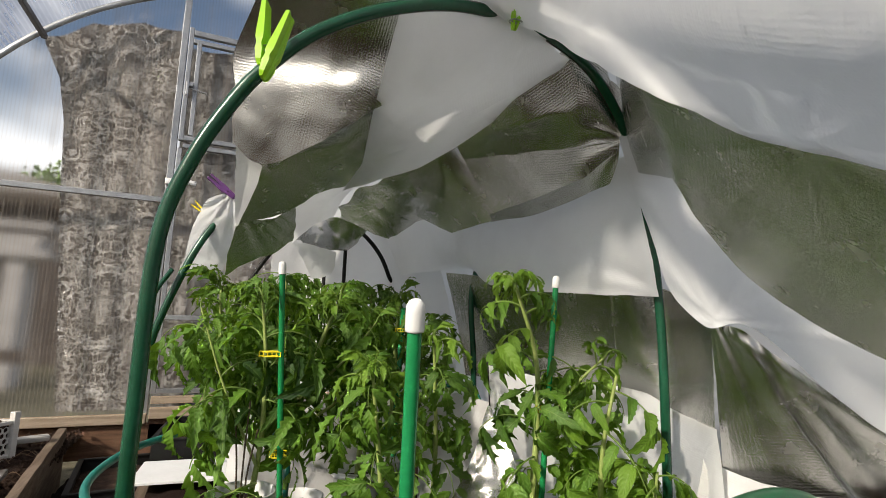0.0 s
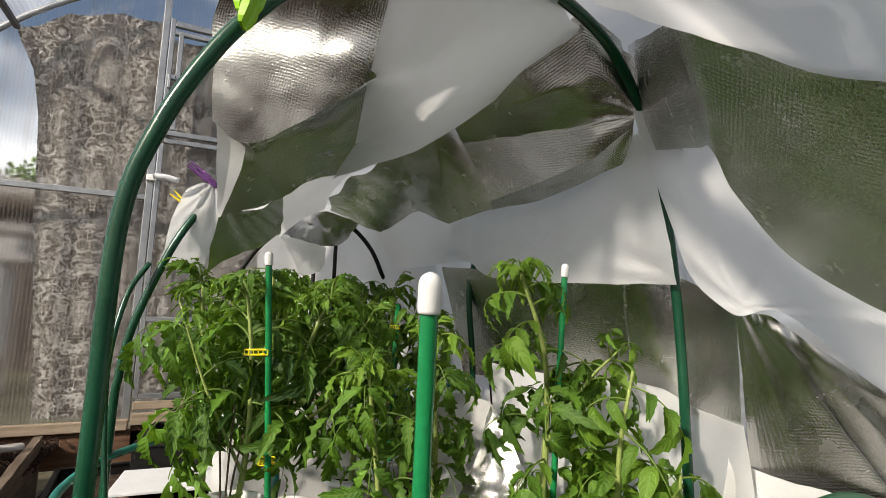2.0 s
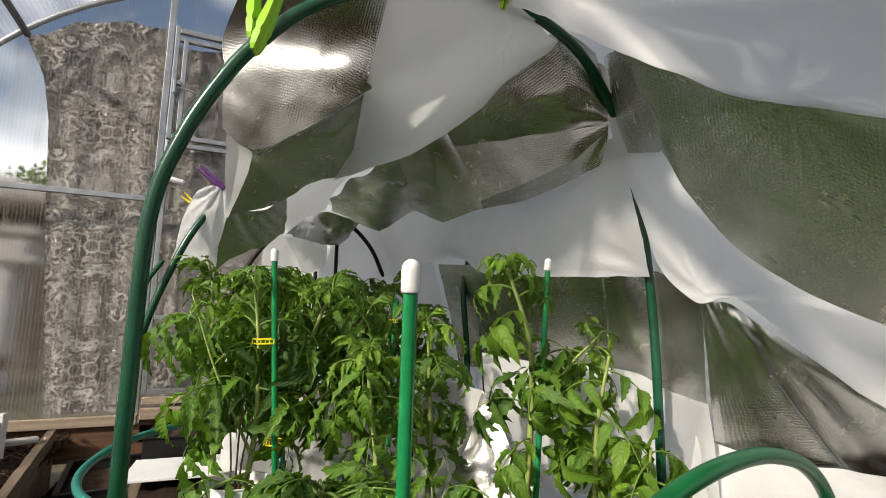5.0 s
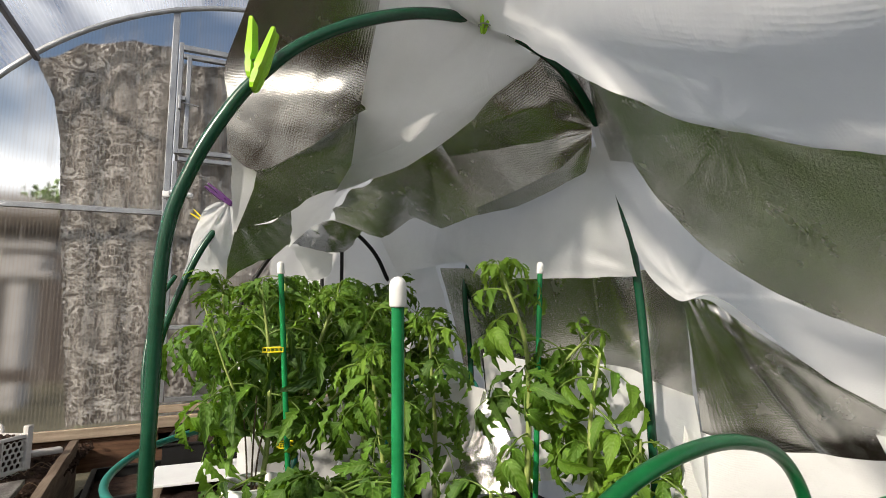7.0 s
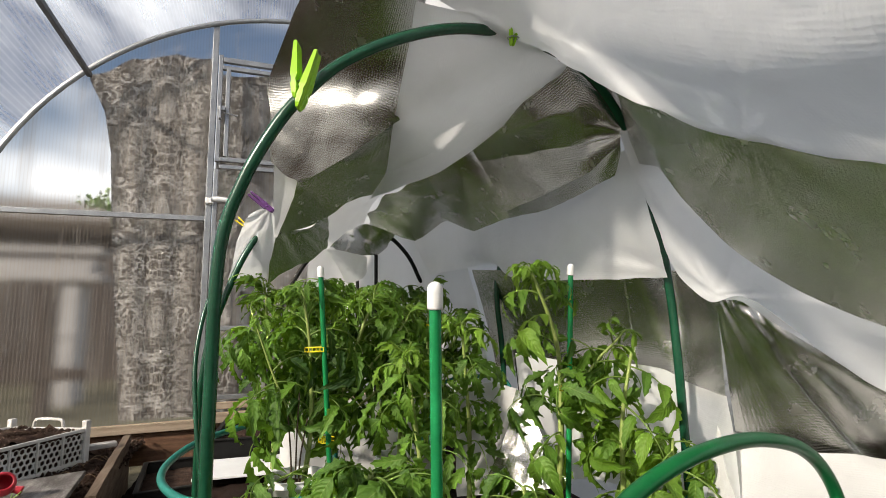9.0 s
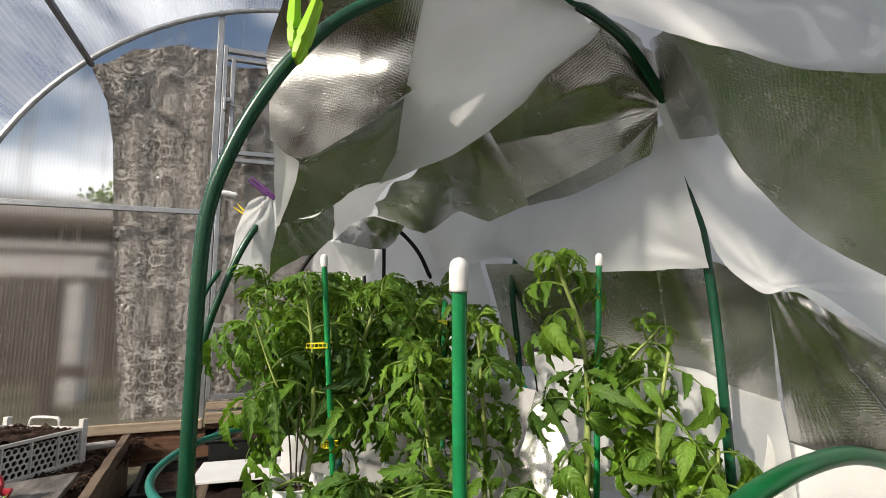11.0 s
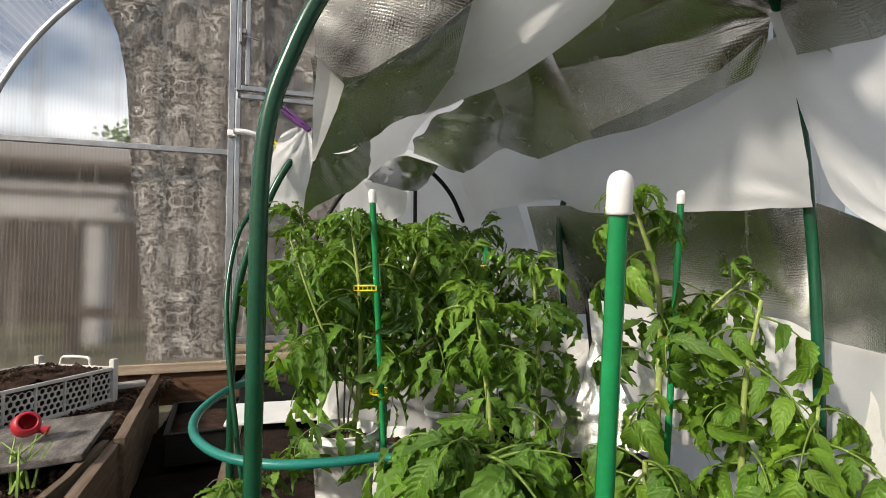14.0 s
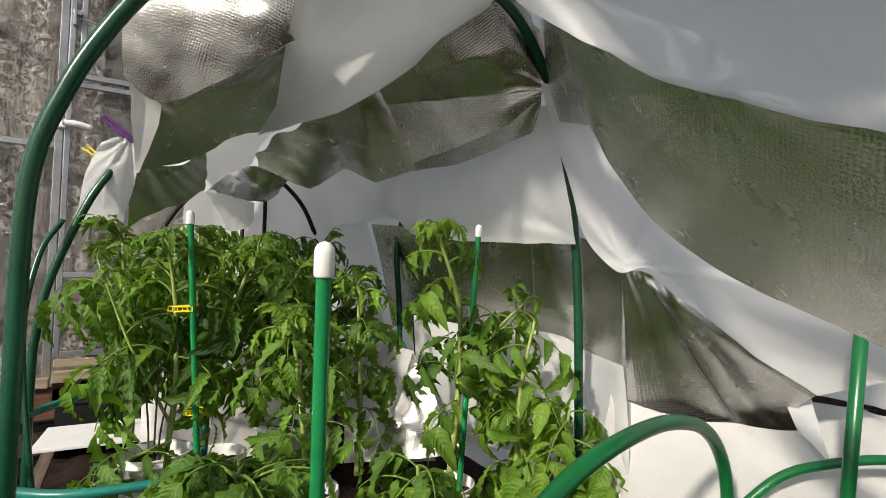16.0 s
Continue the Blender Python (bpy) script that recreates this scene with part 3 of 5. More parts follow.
# a shrub against the sky beside the curtain
shrub = thing("shrub", "small leafy green twig outside the end wall", "shrub", at=(-0.845, 3.2, -0.12))
rs = random.Random(3)
bm = bmesh.new()
for k in range(2):
    tube(bm, spline([(0.20 + 0.02 * k, 0.03, 0), (0.14 + 0.03 * k, 0.02, 0.9), (0.02 - 0.03 * k, 0, 1.48)], 5), 0.002, 5)
part("stem", bm, STEM, shrub, smooth=True)
bm = bmesh.new()
for k in range(110):
    c = Vector((rs.gauss(0, 0.05), rs.gauss(0, 0.03), 1.43 + rs.gauss(0, 0.03)))
    q = Euler((rs.uniform(0, 6), rs.uniform(0, 6), rs.uniform(0, 6))).to_matrix()
    s = rs.uniform(0.010, 0.022)
    bm.faces.new([bm.verts.new(c + q @ Vector(p) * s) for p in ((-1, 0, 0), (0, -0.45, 0.1), (1.1, 0, 0), (0, 0.45, 0.1))])
part("crown", bm, SHRUB, shrub)


# ---- hoops over the plants ----
def hoop(name, label, points, radius, mat, per=10):
    bm = bmesh.new()
    tube(bm, spline(points, per), radius, 14)
    return tagged(part(name, bm, mat, smooth=True), label, "hoop", "hoops of the plant tunnel")


hoop("tunnel_hoop", "dark green plastic-coated steel hoop holding the film up",
     [(-0.069, 0.583, 0.05), (-0.068, 0.582, 0.35), (-0.067, 0.580, 0.53), (-0.063, 0.572, 0.698), (-0.039, 0.562, 0.785), (-0.003, 0.550, 0.855), (0.029, 0.540, 0.897),
      (0.074, 0.530, 0.940), (0.142, 0.52, 0.979), (0.222, 0.522, 1.011), (0.30, 0.525, 1.022), (0.38, 0.54, 1.024), (0.48, 0.57, 1.010), (0.552, 0.59, 0.958), (0.60, 0.605, 0.89),
      (0.648, 0.625, 0.79), (0.680, 0.64, 0.68), (0.688, 0.64, 0.50), (0.688, 0.64, 0.08)], 0.0078, DARK_GREEN)
hoop("tunnel_hoop", "dark green plastic-coated steel hoop under a foil-lined cover",
     [(-0.136, 1.24, 0.05), (-0.137, 1.24, 0.42), (-0.133, 1.24, 0.50), (-0.121, 1.24, 0.585), (-0.092, 1.24, 0.68), (-0.050, 1.24, 0.785), (0.0, 1.245, 0.86),
      (0.10, 1.25, 0.96), (0.25, 1.25, 1.02), (0.42, 1.24, 1.00), (0.56, 1.23, 0.93), (0.635, 1.23, 0.80), (0.628, 1.235, 0.72), (0.630, 1.24, 0.648), (0.642, 1.24, 0.476), (0.642, 1.24, 0.08)], 0.0078, DARK_GREEN)
hoop("tunnel_hoop", "second dark green hoop standing close to its neighbour",
     [(-0.085, 1.10, 0.06), (-0.118, 1.12, 0.30), (-0.138, 1.15, 0.46), (-0.142, 1.18, 0.56), (-0.128, 1.21, 0.66), (-0.10, 1.23, 0.72)], 0.0050, DARK_GREEN)
hoop("tunnel_hoop", "dark hoop at the far end of the film tunnel",
     [(0.02, 1.80, 0.10), (0.03, 1.80, 0.55), (0.12, 1.80, 0.80), (0.26, 1.80, 0.95), (0.36, 1.80, 0.975), (0.445, 1.80, 0.945), (0.520, 1.80, 0.875), (0.567, 1.80, 0.787), (0.61, 1.80, 0.66), (0.62, 1.80, 0.10)], 0.0075, BLACK)
for x in (0.399, 0.328):
    bm = bmesh.new()
    tube(bm, [Vector((x, 1.80, 0.10)), Vector((x, 1.80, 0.5)), Vector((x + 0.001, 1.80, 0.90))], 0.0068, 10)
    tagged(part("thin_post", bm, BLACK, smooth=True), "thin dark upright bar at the far end of the tunnel", "post")

# bent stakes that ring the plants
hoop("plant_ring", "teal plastic-coated stake bent into a ring round a plant",
     [(0.16, 0.87, 0.06), (0.157, 0.87, 0.22), (0.145, 0.865, 0.288), (0.115, 0.895, 0.302), (0.04, 0.905, 0.300), (-0.055, 0.925, 0.300), (-0.135, 0.985, 0.304), (-0.180, 1.06, 0.318),
      (-0.180, 1.14, 0.334), (-0.135, 1.24, 0.350), (-0.05, 1.33, 0.358), (0.03, 1.35, 0.360), (0.10, 1.27, 0.368), (0.145, 1.17, 0.365), (0.155, 1.13, 0.33), (0.15, 1.10, 0.24), (0.15, 1.09, 0.06)], 0.0075, TEAL)
hoop("plant_ring", "green plastic-coated stake bent into a low arch",
     [(0.170, 0.258, 0.05), (0.172, 0.258, 0.28), (0.177, 0.260, 0.346), (0.184, 0.261, 0.391), (0.202, 0.263, 0.422), (0.229, 0.267, 0.446), (0.264, 0.273, 0.465), (0.305, 0.280, 0.479), (0.351, 0.287, 0.488), (0.399, 0.296, 0.491),
      (0.447, 0.306, 0.489), (0.493, 0.316, 0.481), (0.535, 0.326, 0.469), (0.570, 0.334, 0.451), (0.598, 0.341, 0.427), (0.616, 0.345, 0.398), (0.625, 0.347, 0.358), (0.628, 0.348, 0.28), (0.628, 0.348, 0.06)], 0.0074, RING_GREEN)
hoop("plant_ring", "green plastic-coated stake bent into a low arch beside a post",
     [(0.60, 0.395, 0.06), (0.625, 0.38, 0.30), (0.671, 0.35, 0.351), (0.705, 0.327, 0.383), (0.745, 0.301, 0.398), (0.815, 0.258, 0.406), (0.90, 0.215, 0.39), (0.95, 0.19, 0.30), (0.95, 0.19, 0.06)], 0.0060, RING_GREEN)
hoop("plant_ring", "teal coated stake bent into a ring behind the plants",
     [(0.43, 1.36, 0.08), (0.44, 1.36, 0.34), (0.46, 1.36, 0.40), (0.52, 1.35, 0.44), (0.60, 1.30, 0.452), (0.65, 1.24, 0.44), (0.67, 1.22, 0.32), (0.67, 1.22, 0.08)], 0.0055, TEAL)


def stake(foot, tip, radius, label):
    """A coated garden stake with a white end cap."""
    ob = thing("plant_stake", label, "plant stake", "stakes", at=foot)
    f, t = Vector((0, 0, 0)), Vector(tip) - Vector(foot)
    d = t.normalized()
    bm = bmesh.new()
    n = 40
    rr = [radius * (1 + 0.035 * (k % 4 == 0)) for k in range(n + 1)]
    tube(bm, [f + t * (k / n) for k in range(n + 1)], rr, 14)
    part("rod", bm, GREEN, ob, smooth=True)
    bm = bmesh.new()
    q = d.to_track_quat("Z", "Y").to_matrix().to_4x4()
    r = radius * 1.30
    h = r * 3.4
    prof = [(radius, -0.45 * h), (r * 0.96, -0.45 * h), (r, -0.38 * h), (r, 0.20 * h), (r * 0.95, 0.32 * h), (r * 0.80, 0.43 * h), (r * 0.5, 0.51 * h), (r * 0.15, 0.545 * h), (0.0001, 0.55 * h)]
    lathe(bm, prof, 20, Matrix.Translation(t - d * 0.05 * h) @ q)
    part("cap", bm, CAP, ob, "rounded white plastic cap", smooth=True)
    return ob


stake((0.160, 0.445, 0.06), (0.131, 0.349, 0.634), 0.0056, "green plastic-coated plant stake with a white cap")
stake((0.142, 1.00, 0.08), (0.097, 0.939, 0.714), 0.0052, "green plant stake with a white cap tied to a tomato plant")
stake((0.515, 0.77, 0.08), (0.539, 0.735, 0.704), 0.0050, "green plant stake with a white cap among pale leaves")
bm = bmesh.new()
tube(bm, [Vector((0.700, 0.262, 0.05)), Vector((0.703, 0.258, 0.386)), Vector((0.709, 0.240, 0.60))], 0.0072, 12)
tagged(part("plant_stake", bm, RING_GREEN, smooth=True), "thick green plastic-coated stake rising under the film", "plant stake", "stakes")
bm = bmesh.new()
tube(bm, [Vector((0.445, 1.31, 0.10)), Vector((0.45, 1.31, 0.40)), Vector((0.457, 1.306, 0.66))], 0.0068, 10)
tagged(part("plant_stake", bm, GREEN, smooth=True), "green plant stake among the plants at the back", "plant stake", "stakes")
bm = bmesh.new()
tube(bm, [Vector((0.62, 1.05, 0.10)), Vector((0.60, 1.06, 0.40)), Vector((0.585, 1.06, 0.55))], 0.005, 8)
tagged(part("plant_stake", bm, BLACK, smooth=True), "thin dark stick stuck in the ground behind the leaves", "plant stake", "stakes")


# ---- film ----
def crumple(p):
    """Flat facets that meet in sharp folds: random heights on a lattice, joined by straight slopes."""
    base = Vector((math.floor(p.x), math.floor(p.y), math.floor(p.z)))
    f = p - base
    order = sorted(range(3), key=lambda k: -f[k])
    corner, last, h = base.copy(), 1.0, 0.0
    for k in order:
        h += (last - f[k]) * noise.noise(corner * 0.73 + Vector((0.31, 0.17, 0.53)))
        last = f[k]
        corner[k] += 1
    return h + last * noise.noise(corner * 0.73 + Vector((0.31, 0.17, 0.53)))


TWIST = Euler((0.5, 0.9, 0.3)).to_matrix()
# where the film is gathered: the point, the height of the folds, how many, how far they run
KNOT = ((0.566, 0.592, 0.925), 0.0045, 3.0, 0.12)
TIP = ((0.348, 0.201, 0.756), 0.0035, 2.2, 0.22)
PLEAT = ((0.612, 0.485, 0.640), 0.008, 3.6, 0.40)
FLAP = ((0.205, 0.870, 0.900), 0.012, 3.0, 0.35)
CORNER = ((0.662, 0.622, 0.684), 0.010, 3.5, 0.12)
CLIPPED = ((0.006, 1.200, 0.890), 0.012, 4.5, 0.16)


def gathers(p, fans):
    """Folds that run out from the points where the film is gathered."""
    shift = Vector((0, 0, 0))
    for centre, height, count, reach in fans:
        c = Vector(centre)
        out = (c - Vector((0, 0, 0.6))).normalized()
        u = out.cross(Vector((0, 0, 1))).normalized()
        q = p - c
        a, r = math.atan2(q.dot(u.cross(out)), q.dot(u)), q.length
        ridge = 1.0 - 2.2 * abs(noise.noise(Vector((math.cos(a) * count, math.sin(a) * count, c.x * 40)))) ** 0.8
        shift -= out * (height * ridge * min(1.0, r / 0.05) * math.exp(-r / reach))
    return shift


def sheet(name, rows, mat, parent, label="", crease=0.004, smooth_v=True, per=12, facets=0.0, straight=False, fans=()):
    """Cloth hung between rows of hanging points: smooth along each row and, where smooth_v, also from row to row;
    the crumpling depends on the place alone, so that panels which share an edge stay joined."""
    if straight:
        rows = [[Vector(a).lerp(Vector(b), k / per) for a, b in zip(r, r[1:]) for k in range(per)] + [Vector(r[-1])] for r in rows]
    else:
        rows = [spline(r, per) for r in rows]
    cols = list(zip(*rows))
    if smooth_v:
        cols = [spline(c, per) for c in cols]
    else:
        cols = [[Vector(a).lerp(Vector(b), k / per) for a, b in zip(c, c[1:]) for k in range(per)] + [Vector(c[-1])] for c in cols]
    bm = bmesh.new()
    uvl = bm.loops.layers.uv.new()
    us = [0.0]
    for c0, c1 in zip(cols, cols[1:]):
        us.append(us[-1] + (c1[len(c1) // 2] - c0[len(c0) // 2]).length)
    grid, where = [], {}
    for i, c in enumerate(cols):
        row, vv = [], 0.0
        for j, p in enumerate(c):
            if j:
                vv += (p - c[j - 1]).length
            a = 1.0 - abs(noise.noise(p * 13.0)) * 2
            b = 1.0 - abs(noise.noise(p * 31.0 + Vector((5, 1, 2)))) * 2
            w = noise.noise_vector(p * 7.0) * 0.9 + Vector((0.2, -0.5, 0.6))
            q = TWIST @ p
            d = facets * (crumple(q * 11.0) + 0.75 * crumple(q * 26.0 + Vector((3, 1, 7))))
            v = bm.verts.new(p + w * (crease * (0.7 * a + 0.25 * b)) + Vector((-0.35, -0.65, 0.25)) * d + gathers(p, fans))
            where[v] = (us[i], vv)
            row.append(v)
        grid.append(row)
    for i in range(len(grid) - 1):
        for j in range(len(grid[0]) - 1):
            f = bm.faces.new((grid[i][j], grid[i + 1][j], grid[i + 1][j + 1], grid[i][j + 1]))
            for lp in f.loops:
                lp[uvl].uv = where[lp.vert]
    return part(name, bm, mat, parent, label, smooth=True)


cover = thing("film_cover", "crumpled foil-lined white film draped over the plant hoops", "film cover")
side_cover = thing("film_wall", "white and foil film hanging as the far side of the tunnel", "film cover")
drape = thing("film_drape", "large foil-backed white film pulled down in front of the tunnel", "film cover")
back = thing("film_end", "grey-white film closing the far end of the tunnel", "film cover")
# mostly hidden shell, added to close gaps between panels and block the sun
sheet("outer_film", [
    [(0.17, 0.44, 1.05), (0.22, 0.38, 1.055), (0.30, 0.34, 1.05), (0.44, 0.38, 1.03), (0.66, 0.54, 0.93), (0.78, 0.66, 0.66), (0.80, 0.69, 0.15)],
    [(0.20, 0.52, 1.075), (0.27, 0.49, 1.09), (0.37, 0.48, 1.10), (0.52, 0.52, 1.07), (0.67, 0.60, 0.93), (0.76, 0.68, 0.66), (0.78, 0.70, 0.15)],
    [(0.12, 0.78, 1.04), (0.20, 0.72, 1.09), (0.34, 0.66, 1.11), (0.52, 0.66, 1.08), (0.66, 0.69, 0.94), (0.75, 0.74, 0.66), (0.77, 0.74, 0.15)],
    [(0.05, 1.24, 0.97), (0.14, 1.25, 1.03), (0.28, 1.25, 1.06), (0.48, 1.25, 1.04), (0.64, 1.25, 0.94), (0.76, 1.25, 0.66), (0.78, 1.25, 0.15)],
    [(0.10, 1.90, 0.90), (0.17, 1.90, 0.98), (0.28, 1.90, 1.03), (0.46, 1.90, 1.02), (0.60, 1.90, 0.92), (0.70, 1.90, 0.66), (0.72, 1.90, 0.15)]], FILM, cover, "white outer side of the film", 0.004, True)
floor_film = thing("ground_film", "creased white film spread on the ground by the plants", "ground film")

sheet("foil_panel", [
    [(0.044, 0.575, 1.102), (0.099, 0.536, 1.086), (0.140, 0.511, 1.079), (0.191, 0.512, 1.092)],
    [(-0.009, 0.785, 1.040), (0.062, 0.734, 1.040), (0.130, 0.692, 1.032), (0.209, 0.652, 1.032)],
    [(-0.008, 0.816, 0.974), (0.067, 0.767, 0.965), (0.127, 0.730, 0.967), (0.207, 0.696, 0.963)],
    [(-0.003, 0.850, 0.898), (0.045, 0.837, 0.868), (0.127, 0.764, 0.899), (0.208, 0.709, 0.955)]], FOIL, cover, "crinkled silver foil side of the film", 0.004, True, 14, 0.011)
sheet("foil_panel", [
    [(-0.003, 0.856, 0.900), (0.046, 0.842, 0.870), (0.128, 0.770, 0.901), (0.211, 0.718, 0.960)],
    [(0.002, 1.050, 0.969), (0.062, 1.060, 0.937), (0.164, 0.980, 0.979), (0.250, 0.860, 1.034)],
    [(0.016, 1.140, 0.894), (0.092, 1.150, 0.919), (0.203, 1.070, 0.964), (0.270, 0.950, 1.000)],
    [(0.019, 1.240, 0.824), (0.145, 1.250, 0.891), (0.254, 1.180, 0.949), (0.300, 1.060, 0.970)]], FOIL, cover, "crinkled silver foil side of the film", 0.003, True, 14, 0.034, True)
sheet("foil_panel", [
    [(0.019, 1.240, 0.824), (0.078, 1.260, 0.860), (0.154, 1.290, 0.909)],
    [(0.011, 1.290, 0.778), (0.079, 1.310, 0.827), (0.161, 1.340, 0.874)],
    [(-0.001, 1.350, 0.722), (0.080, 1.370, 0.770), (0.168, 1.400, 0.824)]], FOIL, cover, "crinkled silver foil side of the film", 0.006, True, 14, 0.05, True, fans=(CLIPPED,))
sheet("white_corner", [
    [(-0.046, 1.245, 0.878), (-0.014, 1.232, 0.889), (0.015, 1.220, 0.894)],
    [(-0.074, 1.276, 0.817), (-0.029, 1.236, 0.827), (0.018, 1.236, 0.820)],
    [(-0.093, 1.319, 0.724), (-0.042, 1.300, 0.720), (-0.001, 1.285, 0.725)]], FILM, cover, "translucent white side of the film", 0.012, False, 14, 0.016, True, fans=(CLIPPED,))
# unseen flap above the view, added to keep direct sun off the film
sheet("white_flap", [
    [(-0.030, 0.640, 1.140), (0.040, 0.580, 1.112), (0.120, 0.536, 1.098), (0.200, 0.520, 1.100), (0.300, 0.500, 1.066)],
    [(-0.160, 0.560, 1.165), (-0.050, 0.515, 1.135), (0.060, 0.455, 1.125), (0.170, 0.430, 1.130), (0.290, 0.405, 1.110)],
    [(-0.330, 0.500, 1.245), (-0.140, 0.430, 1.185), (-0.010, 0.370, 1.190), (0.110, 0.330, 1.200), (0.250, 0.300, 1.180)]], FILM, cover, "translucent white side of the film", 0.004, True, 14, 0.01)
sheet("white_edge", [
    [(0.001, 0.868, 0.910), (0.023, 0.894, 0.898), (0.047, 0.924, 0.889)],
    [(0.007, 1.052, 0.885), (0.026, 1.047, 0.879), (0.047, 1.038, 0.882)],
    [(0.016, 1.220, 0.826), (0.019, 1.230, 0.825), (0.023, 1.228, 0.827)]], FILM, cover, "translucent white side of the film", 0.003, True, 14, 0.006, True)
sheet("white_flap", [
    [(0.174, 0.535, 1.049), (0.231, 0.521, 1.039), (0.281, 0.516, 1.024), (0.325, 0.508, 1.005)],
    [(0.181, 0.616, 0.995), (0.234, 0.577, 0.988), (0.302, 0.545, 0.996), (0.384, 0.544, 1.017)],
    [(0.192, 0.727, 0.949), (0.240, 0.676, 0.955), (0.311, 0.626, 0.977), (0.452, 0.591, 1.035)],
    [(0.212, 0.867, 0.902), (0.289, 0.791, 0.931), (0.362, 0.715, 0.970), (0.469, 0.602, 1.033)]], FILM, cover, "translucent white side of the film", 0.003, True, 14, 0.01, fans=(FLAP,))
sheet("white_hem", [
    [(0.217, 0.886, 0.908), (0.289, 0.791, 0.934), (0.362, 0.715, 0.972), (0.471, 0.606, 1.036)],
    [(0.229, 1.097, 0.908), (0.336, 0.925, 0.930), (0.393, 0.845, 0.965), (0.480, 0.652, 1.029)]], FILM, cover, "translucent white side of the film", 0.003, False, 14, 0.01, fans=(FLAP,))
sheet("white_flap", [
    [(0.265, 1.267, 0.974), (0.320, 1.263, 1.009), (0.382, 1.236, 1.036)],
    [(0.165, 1.414, 0.956), (0.274, 1.437, 0.969), (0.323, 1.436, 0.996)],
    [(0.175, 1.505, 0.833), (0.246, 1.564, 0.907), (0.315, 1.597, 0.949)]], FILM, cover, "translucent white side of the film", 0.005, True, 14, 0.02, True)
sheet("foil_panel", [
    [(0.382, 0.895, 1.011), (0.414, 0.689, 1.020), (0.455, 0.593, 1.053), (0.524, 0.583, 1.024)],
    [(0.418, 0.912, 0.990), (0.449, 0.694, 0.969), (0.491, 0.614, 0.972), (0.552, 0.591, 0.960)],
    [(0.449, 0.939, 0.973), (0.506, 0.782, 0.948), (0.528, 0.653, 0.924), (0.562, 0.598, 0.926)]], FOIL, cover, "crinkled silver foil side of the film", 0.004, False, 14, 0.016, True, fans=(KNOT,))
sheet("foil_panel", [
    [(0.449, 0.939, 0.973), (0.506, 0.782, 0.948), (0.528, 0.653, 0.924), (0.562, 0.598, 0.926)],
    [(0.479, 0.934, 0.915), (0.512, 0.778, 0.902), (0.534, 0.653, 0.895), (0.560, 0.599, 0.920)],
    [(0.504, 0.918, 0.854), (0.515, 0.778, 0.857), (0.542, 0.659, 0.876), (0.562, 0.604, 0.910)]], FOIL, cover, "crinkled silver foil side of the film", 0.004, True, 14, 0.01, True, fans=(KNOT,))
sheet("foil_panel", [
    [(0.504, 0.918, 0.854), (0.515, 0.778, 0.857), (0.542, 0.659, 0.876), (0.562, 0.604, 0.910)],
    [(0.522, 0.947, 0.843), (0.552, 0.824, 0.838), (0.573, 0.700, 0.856), (0.589, 0.631, 0.872)]], FOIL, cover, "crinkled silver foil side of the film", 0.004, True, 14, 0.01, True, fans=(KNOT,))
sheet("foil_panel", [
    [(0.312, 0.981, 0.970), (0.377, 0.941, 1.006), (0.448, 0.943, 0.998)],
    [(0.392, 1.068, 0.915), (0.442, 1.015, 0.927), (0.483, 0.931, 0.915)],
    [(0.478, 1.285, 0.909), (0.524, 1.154, 0.851), (0.513, 0.924, 0.841)]], FOIL, cover, "crinkled silver foil side of the film", 0.004, True, 14, 0.01, True)
sheet("foil_panel", [
    [(0.353, 1.020, 0.970), (0.326, 1.139, 0.958), (0.305, 1.256, 0.951), (0.275, 1.356, 0.929)],
    [(0.427, 1.117, 0.932), (0.383, 1.230, 0.934), (0.355, 1.337, 0.935), (0.293, 1.425, 0.927)],
    [(0.525, 1.289, 0.912), (0.493, 1.379, 0.889), (0.453, 1.462, 0.865), (0.313, 1.495, 0.916)]], FOIL, cover, "crinkled silver foil side of the film", 0.008, False, 14, 0.05, True)
sheet("foil_panel", [
    [(0.276, 1.749, 0.961), (0.350, 1.721, 0.968), (0.453, 1.710, 0.935)],
    [(0.246, 1.713, 0.916), (0.334, 1.747, 0.904), (0.442, 1.750, 0.909)],
    [(0.200, 1.684, 0.866), (0.314, 1.751, 0.858), (0.399, 1.794, 0.866)]], FOIL, cover, "crinkled silver foil side of the film", 0.012, True, 14, 0.04, True)
sheet("white_flap", [
    [(0.194, 1.634, 0.859), (0.268, 1.660, 0.857), (0.343, 1.689, 0.845)],
    [(0.229, 1.650, 0.808), (0.294, 1.692, 0.798), (0.345, 1.717, 0.797)],
    [(0.266, 1.678, 0.749), (0.290, 1.701, 0.754), (0.331, 1.726, 0.773)]], FILM, cover, "translucent white side of the film", 0.004, False, 14, 0.035, True)
sheet("white_band", [
    [(0.505, 1.701, 0.935), (0.572, 1.434, 0.977), (0.573, 1.056, 0.907), (0.614, 0.848, 0.905), (0.565, 0.588, 0.897)],
    [(0.544, 1.670, 0.833), (0.588, 1.384, 0.839), (0.581, 1.049, 0.798), (0.594, 0.808, 0.793), (0.610, 0.600, 0.782)],
    [(0.553, 1.622, 0.775), (0.623, 1.274, 0.774), (0.579, 1.051, 0.717), (0.603, 0.810, 0.690), (0.665, 0.627, 0.679)]], FILM, side_cover, "translucent white side of the film", 0.004, True, 14, 0.006, fans=(CORNER,))
